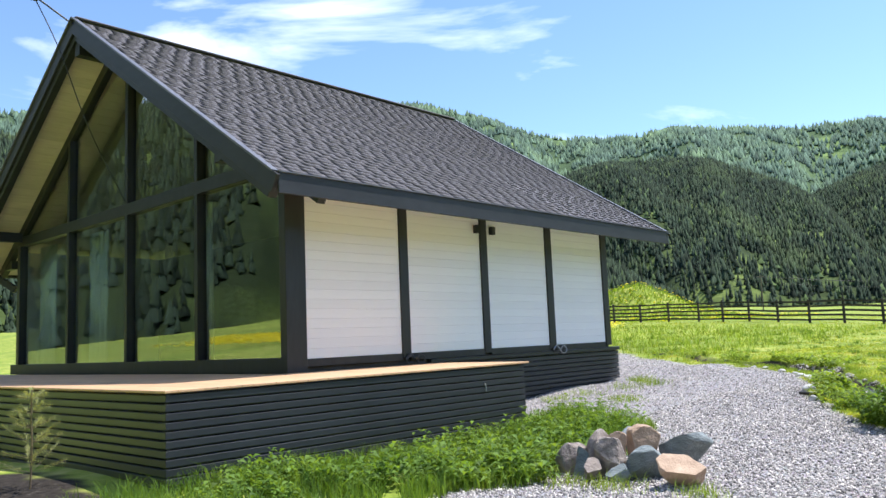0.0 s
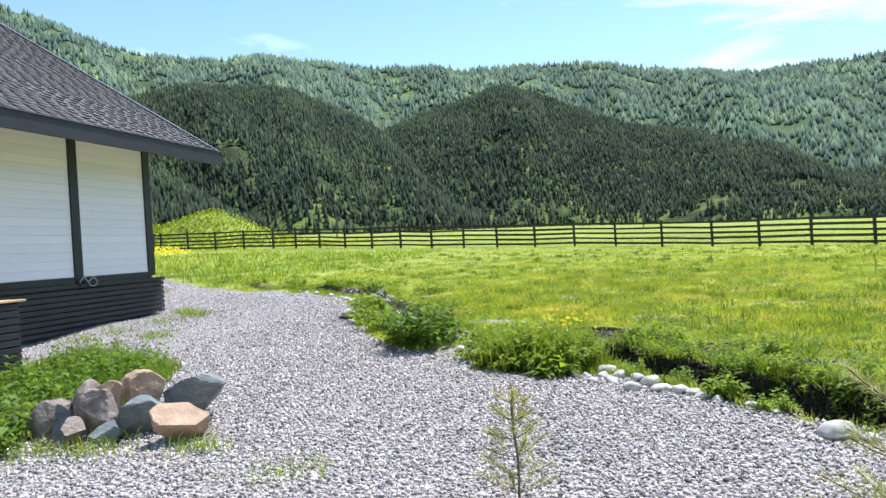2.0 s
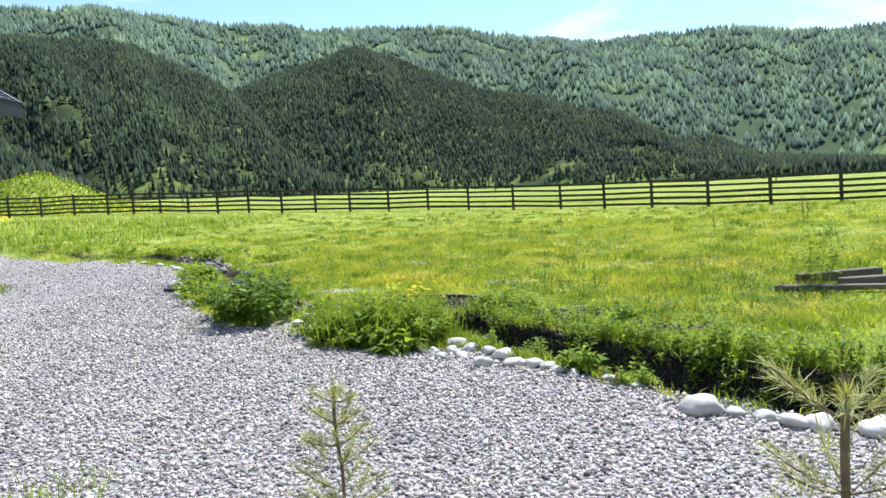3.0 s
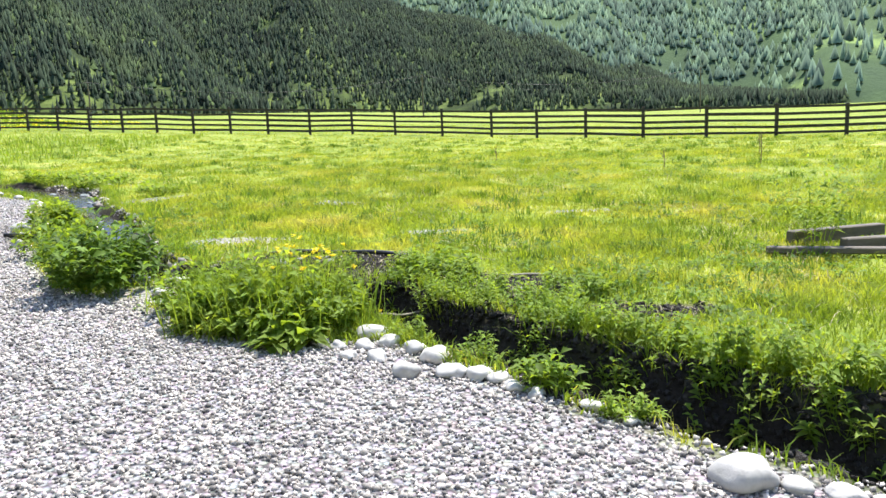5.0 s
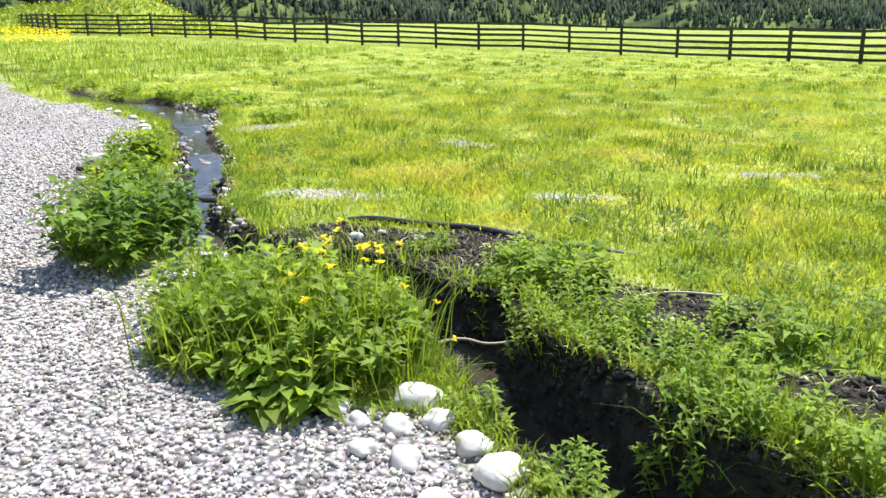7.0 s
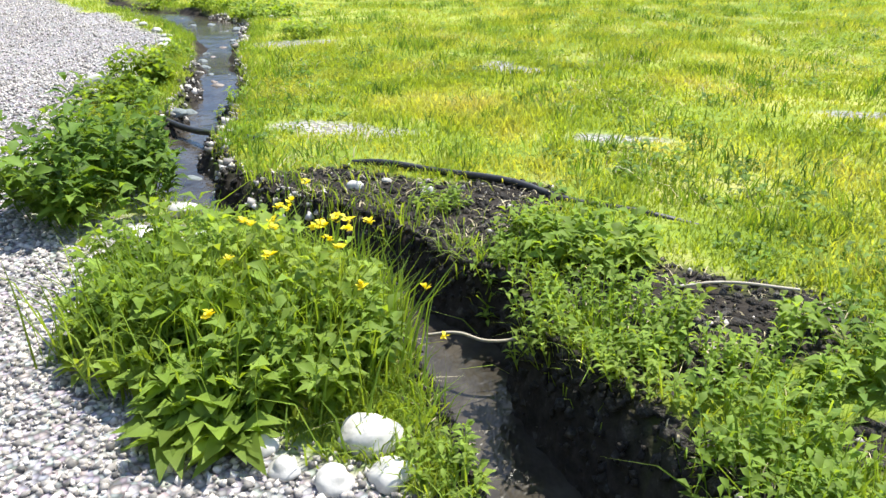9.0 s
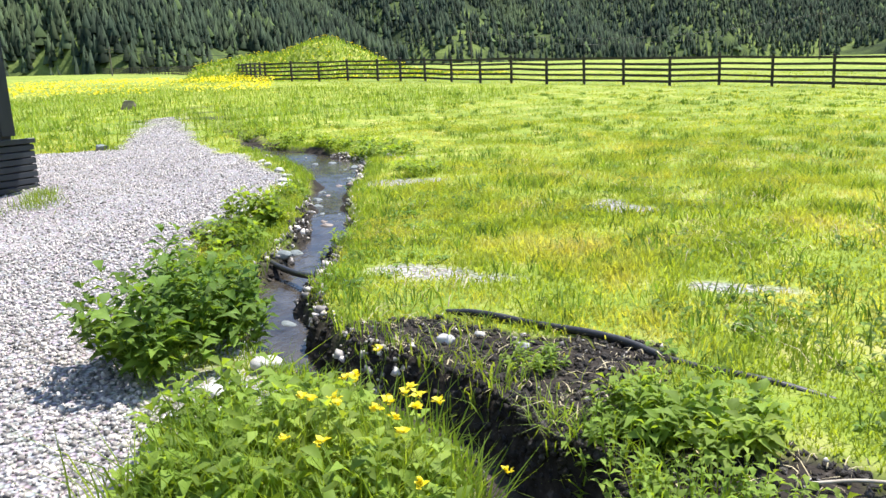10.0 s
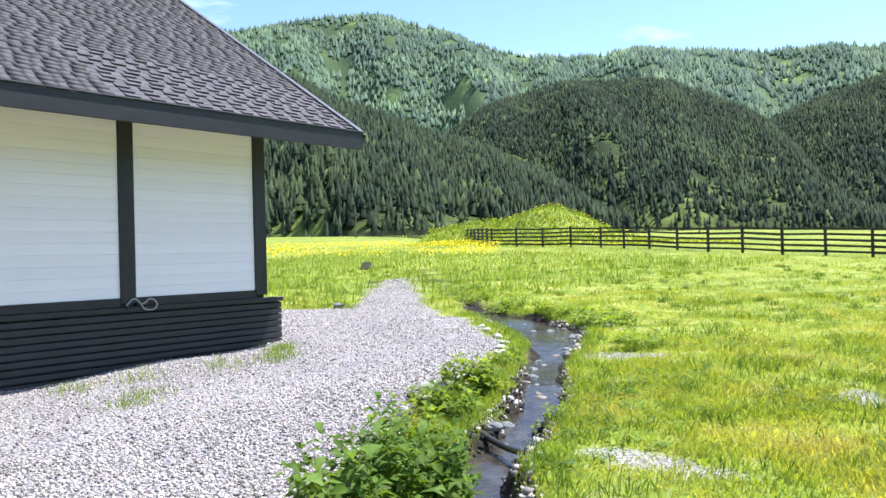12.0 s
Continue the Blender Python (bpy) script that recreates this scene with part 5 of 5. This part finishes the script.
for i, (x, y, r) in enumerate(((8.93, 2.62, 0.105), (8.90, 2.40, 0.07), (8.80, 2.22, 0.055), (8.97, 2.18, 0.07), (9.22, 2.30, 0.09), (9.33, 2.13, 0.10), (9.16, 1.90, 0.10), (9.42, 1.86, 0.095), (9.57, 1.80, 0.08), (9.67, 1.74, 0.07), (9.05, 2.48, 0.08),
                               (10.1, 1.3, 0.07), (10.25, 1.12, 0.05), (10.55, 0.52, 0.16), (10.72, 0.42, 0.06), (11.0, 0.2, 0.09), (11.12, 0.14, 0.10), (9.85, 1.5, 0.05), (8.6, 2.5, 0.05), (8.72, 2.42, 0.06), (7.35, 3.72, 0.07), (7.15, 3.95, 0.08), (7.5, 4.0, 0.07), (7.2, 4.3, 0.09), (6.9, 4.75, 0.07),
                               (4.62, 7.0, 0.13), (4.75, 6.75, 0.09), (4.9, 6.3, 0.08), (4.45, 7.7, 0.09), (4.4, 8.2, 0.10), (4.25, 8.5, 0.08), (4.1, 8.8, 0.09), (3.9, 9.2, 0.08), (3.65, 9.6, 0.09), (3.4, 10.0, 0.07), (3.0, 10.4, 0.08), (2.5, 10.8, 0.06), (2.1, 11.2, 0.07), (3.6, 12.7, 0.1), (8.45, 5.0, 0.04), (8.15, 5.1, 0.035), (8.0, 4.95, 0.05), (9.74, 1.62, 0.06), (10.88, 0.36, 0.07), (11.39, -0.02, 0.12))):
    r *= 0.86
    rock(x, y, r * rr.uniform(0.95, 1.4), r, r * rr.uniform(0.55, 0.8), rr.uniform(0, 180), rr.uniform(-8, 8), M_WHITESTONE, "river_stone", "pale rounded river stone edging the gravel", "river stones", 100 + i, 0.30, True)
rock(-14.5, 25.0, 0.55, 0.3, 0.2, 20, 5, M_ROCK_BROWN, "boulder", "dark boulder lying in the grass behind the house", "", 77)
rock(-2.77, 12.5, 0.16, 0.12, 0.09, 20, 5, M_ROCK_GREY, "rock", "small grey rock on the gravel", "", 78)


# ---- hoses, stick, timbers ----
def laid(name, pts, radius, mat, label, category):
    ob = tube(name, [(x, y, float(lay(x, y)) + h) for x, y, h in pts], radius, mat, None, label)
    return tagged(ob, label, category)


laid("hose", [(7.8, 5.42, 0.0), (8.0, 5.38, 0.03), (8.4, 5.32, 0.02), (8.95, 5.18, 0.03), (9.3, 5.02, 0.0), (9.75, 4.9, 0.0), (10.3, 4.72, -0.05)], 0.023, M_RUBBER, "black plastic hose lying in the meadow grass", "hose")
laid("hose", [(4.55, 6.75, 0.02), (4.95, 6.6, 0.05), (5.5, 6.4, 0.0), (6.1, 6.15, -0.06), (6.5, 5.95, -0.02), (6.9, 5.8, 0.0)], 0.026, M_RUBBER, "black plastic hose across the stream", "hose")
laid("stick", [(8.84, 3.60, -0.16), (8.98, 3.60, -0.13), (9.12, 3.58, -0.14), (9.33, 3.66, -0.13)], 0.007, M_STICK, "thin bleached stick across the ditch", "stick")
laid("stick", [(9.9, 3.95, 0.03), (10.1, 4.0, 0.05), (10.42, 4.02, 0.04)], 0.007, M_STICK, "thin bleached stick on the dark soil", "stick")
for p, q in (((13.3, 4.62), (14.75, 4.78)), ((13.0, 5.05), (14.1, 5.3)), ((12.55, 4.58), (13.95, 4.3))):
    a, c = [Vector((x, y, float(lay(x, y)) + 0.06)) for x, y in (p, q)]
    ob = part("timber", beam(bmesh.new(), a, c, 0.11, 0.15 if p[0] > 12.8 else 0.06, 0.01), M_TIMBER, None)
    tagged(ob, "weathered timber of a low bed frame in the meadow", "timber", "bed timbers")
weed("tall_herb", 13.1, 4.75, 0.16, 0.14, 0.85, 16, 0.12, "tall leafy herb standing in the timber bed", 200, pairs=9, wide=0.3)

rr = random.Random(31)
for i in range(34):
    j = rr.randrange(30, 118)
    x, y, hw, dp = dense[j]
    x, y = x + rr.uniform(-1, 1) * (hw + 0.05), y + rr.uniform(-0.6, 0.6) * hw
    r = rr.uniform(0.03, 0.07)
    ob = rock(x, y, r * 1.3, r, r * 0.7, rr.uniform(0, 180), 4, M_ROCK_GREY if i % 3 else M_ROCK_BROWN, "stream_stone", "wet stone lying in the stream bed", "stream stones", 300 + i, 0.15, True)
for x, y, h in ((16.1, 12.4, 0.65), (14.5, 13.3, 0.4), (11.5, 17.0, 0.35), (17.5, 15.5, 0.5)):
    z = float(land(x, y))
    t = empty("bare_sapling", x, y, z, "thin leafless sapling standing in the meadow", "sapling", "bare saplings")
    tube("stem", [(0, 0, -0.03), (0.015, 0, h * 0.5), (0.0, 0.01, h)], 0.009, M_BARK, t)
    for q in range(4):
        a, zz = q * 1.7, h * (0.4 + 0.14 * q)
        tube("twig", [(0.01, 0, zz), (0.05 * math.cos(a), 0.05 * math.sin(a), zz + 0.05), (0.08 * math.cos(a), 0.08 * math.sin(a), zz + 0.11)], 0.004, M_BARK, t)

# power line beyond the meadow
line_pts = [(-112.0, 118.0), (-48.0, 147.0), (14.0, 168.0), (80.0, 182.0)]
tops = []
for x, y in line_pts:
    z = float(lay(x, y))
    pole = empty("utility_pole", x, y, z, "wooden power pole beyond the meadow fence", "pole", "power poles")
    h = 11.0 - z
    tube("post", [(0, 0, -0.3), (0, 0, h * 0.5), (0, 0, h)], 0.13, M_TIMBER, pole)
    part("crossarm", beam(bmesh.new(), (-0.3, -0.9, h - 0.4), (0.3, 0.9, h - 0.4), 0.12, 0.12), M_TIMBER, pole)
    tops.append(Vector((x, y, 10.6)))
for p, q in zip(tops, tops[1:]):
    for drop, off in ((0.0, -0.8), (0.0, 0.8), (1.1, 0.0)):
        mid = (p + q) / 2 - Vector((0, 0, 2.6))
        ends = [v + Vector((off * 0.3, off, -drop)) for v in (p, p * 0.5 + mid * 0.5 - Vector((0, 0, 0.65)), mid, q * 0.5 + mid * 0.5 - Vector((0, 0, 0.65)), q)]
        tagged(tube("power_cable", [tuple(v) for v in ends], 0.022, M_WIRE), "dark overhead cable sagging between poles", "cable", "power cables")

# ---- loose soil crumbs on bare patches ----
def pebbles(P, S, rng):
    n = len(P)
    ax = rng.normal(0, 1, (n, 3, 3))
    base = np.array([(1, 0, 0), (-1, 0, 0), (0, 1, 0), (0, -1, 0), (0, 0, 1), (0, 0, -1)], float)
    q, _ = np.linalg.qr(ax)
    scale = S[:, None] * rng.uniform(0.55, 1.3, (n, 3))
    V = np.einsum("vi,nij->nvj", base, q * scale[:, :, None])
    V *= rng.uniform(0.7, 1.2, (n, 6, 1))
    V += P[:, None, :]
    f = np.array([(0, 2, 4), (2, 1, 4), (1, 3, 4), (3, 0, 4), (2, 0, 5), (1, 2, 5), (3, 1, 5), (0, 3, 5)])
    return V.reshape(-1, 3), (np.arange(n)[:, None, None] * 6 + f[None]).reshape(-1, 3)


n = 60000
x, y = rng.uniform(5, 12.5, n), rng.uniform(1, 8, n)
k = rng.random(n) < soil_mask(x, y)
x, y = x[k], y[k]
V, F = pebbles(np.column_stack([x, y, land(x, y)]), 0.005 + 0.034 * rng.random(len(x)) ** 2.2, rng)
stuff("soil_clods", V, F, M_SOIL, "loose black soil clods on the ditch bank", "soil")

# crumbling soil and roots on the ditch walls
n = 60000
x, y = rng.uniform(8.4, 13.5, n), rng.uniform(-1.2, 4.4, n)
d, hw, dp = stream_at(x, y)
k = (d > hw * 0.75) & (d < hw * 1.25 + 0.13)
x, y = x[k], y[k]
V, F = pebbles(np.column_stack([x, y, land(x, y)]), 0.006 + 0.030 * rng.random(len(x)) ** 2, rng)
stuff("ditch_clods", V, F, M_SOIL, "crumbling black soil on the ditch walls", "soil")
n = 34000
x, y = rng.uniform(8.4, 13.5, n), rng.uniform(-1.2, 4.4, n)
d, hw, dp = stream_at(x, y)
k = (d > hw * 1.05 + 0.02) & (d < hw * 1.25 + 0.22) & (mottle(x, y, 0.3) > 0.5) & (x + y > 12.6)
x, y = x[k], y[k]
V, F = blades(np.column_stack([x, y, land(x, y)]), rng.uniform(0.05, 0.16, len(x)), rng.uniform(0.005, 0.010, len(x)), rng, 1.6)
stuff("ditch_grass", V, F, M_WEED, "grass hanging over the ditch edge", "grass")
n = 26000
x, y = rng.uniform(1.5, 8.0, n), rng.uniform(4.4, 13.0, n)
d, hw, dp = stream_at(x, y)
k = (d > hw * 0.9) & (d < hw * 1.2 + 0.16) & (mottle(x, y, 0.4) > 0.42)
x, y = x[k], y[k]
V, F = pebbles(np.column_stack([x, y, land(x, y) + 0.006]), 0.010 + 0.035 * rng.random(len(x)) ** 2.5, rng)
stuff("stream_pebbles", V, F, M_PEBBLE, "grey pebbles along the stream's edges", "pebbles")
n = 2600
x, y = rng.uniform(7.0, 11.5, n), rng.uniform(2.6, 5.5, n)
k = (rng.random(n) < soil_mask(x, y)) & (stream_at(x, y)[0] > 0.25)
x, y = x[k], y[k]
V, F = blades(np.column_stack([x, y, land(x, y) + 0.02]), rng.uniform(0.008, 0.03, len(x)), rng.uniform(0.004, 0.012, len(x)), rng, 5.0)
stuff("dry_litter", V, F, M_DRY, "dry stalks and leaf litter on the black soil", "litter")
x, y = x[::6] + 0.03, y[::6]
V, F = pebbles(np.column_stack([x, y, land(x, y) + 0.008]), rng.uniform(0.008, 0.022, len(x)), rng)
stuff("soil_pebbles", V, F, M_PEBBLE, "pale pebbles mixed into the black soil", "pebbles")

# ---- gravel ----
n = 215000
x, y = rng.uniform(3.2, 12.6, n), rng.uniform(-5.6, 9.5, n)
keep = rng.random(n) < np.clip(1.25 - 0.11 * np.abs(x - 8.6) - 0.07 * np.abs(y - 0.5), 0.25, 1)
keep &= in_yard(x, y) + 0.10 * wobble(x, y, 1.5) > -0.1 * rng.random(n)
x, y = x[keep], y[keep]
V, F = pebbles(np.column_stack([x, y, land(x, y) + 0.004]), 0.007 + 0.016 * rng.random(len(x)) ** 1.8, rng)
stuff("gravel", V, F, M_PEBBLE, "loose grey and pinkish crushed stone of the yard", "gravel")
n = 60000
x, y = rng.uniform(-9, 6, n), rng.uniform(3, 21, n)
k = in_yard(x, y) + 0.10 * wobble(x, y, 1.5) > -0.12 * rng.random(n)
x, y = x[k], y[k]
V, F = pebbles(np.column_stack([x, y, land(x, y) + 0.003]), rng.uniform(0.010, 0.021, len(x)), rng)
stuff("gravel", V, F, M_PEBBLE, "loose crushed stone of the yard's far end", "gravel")
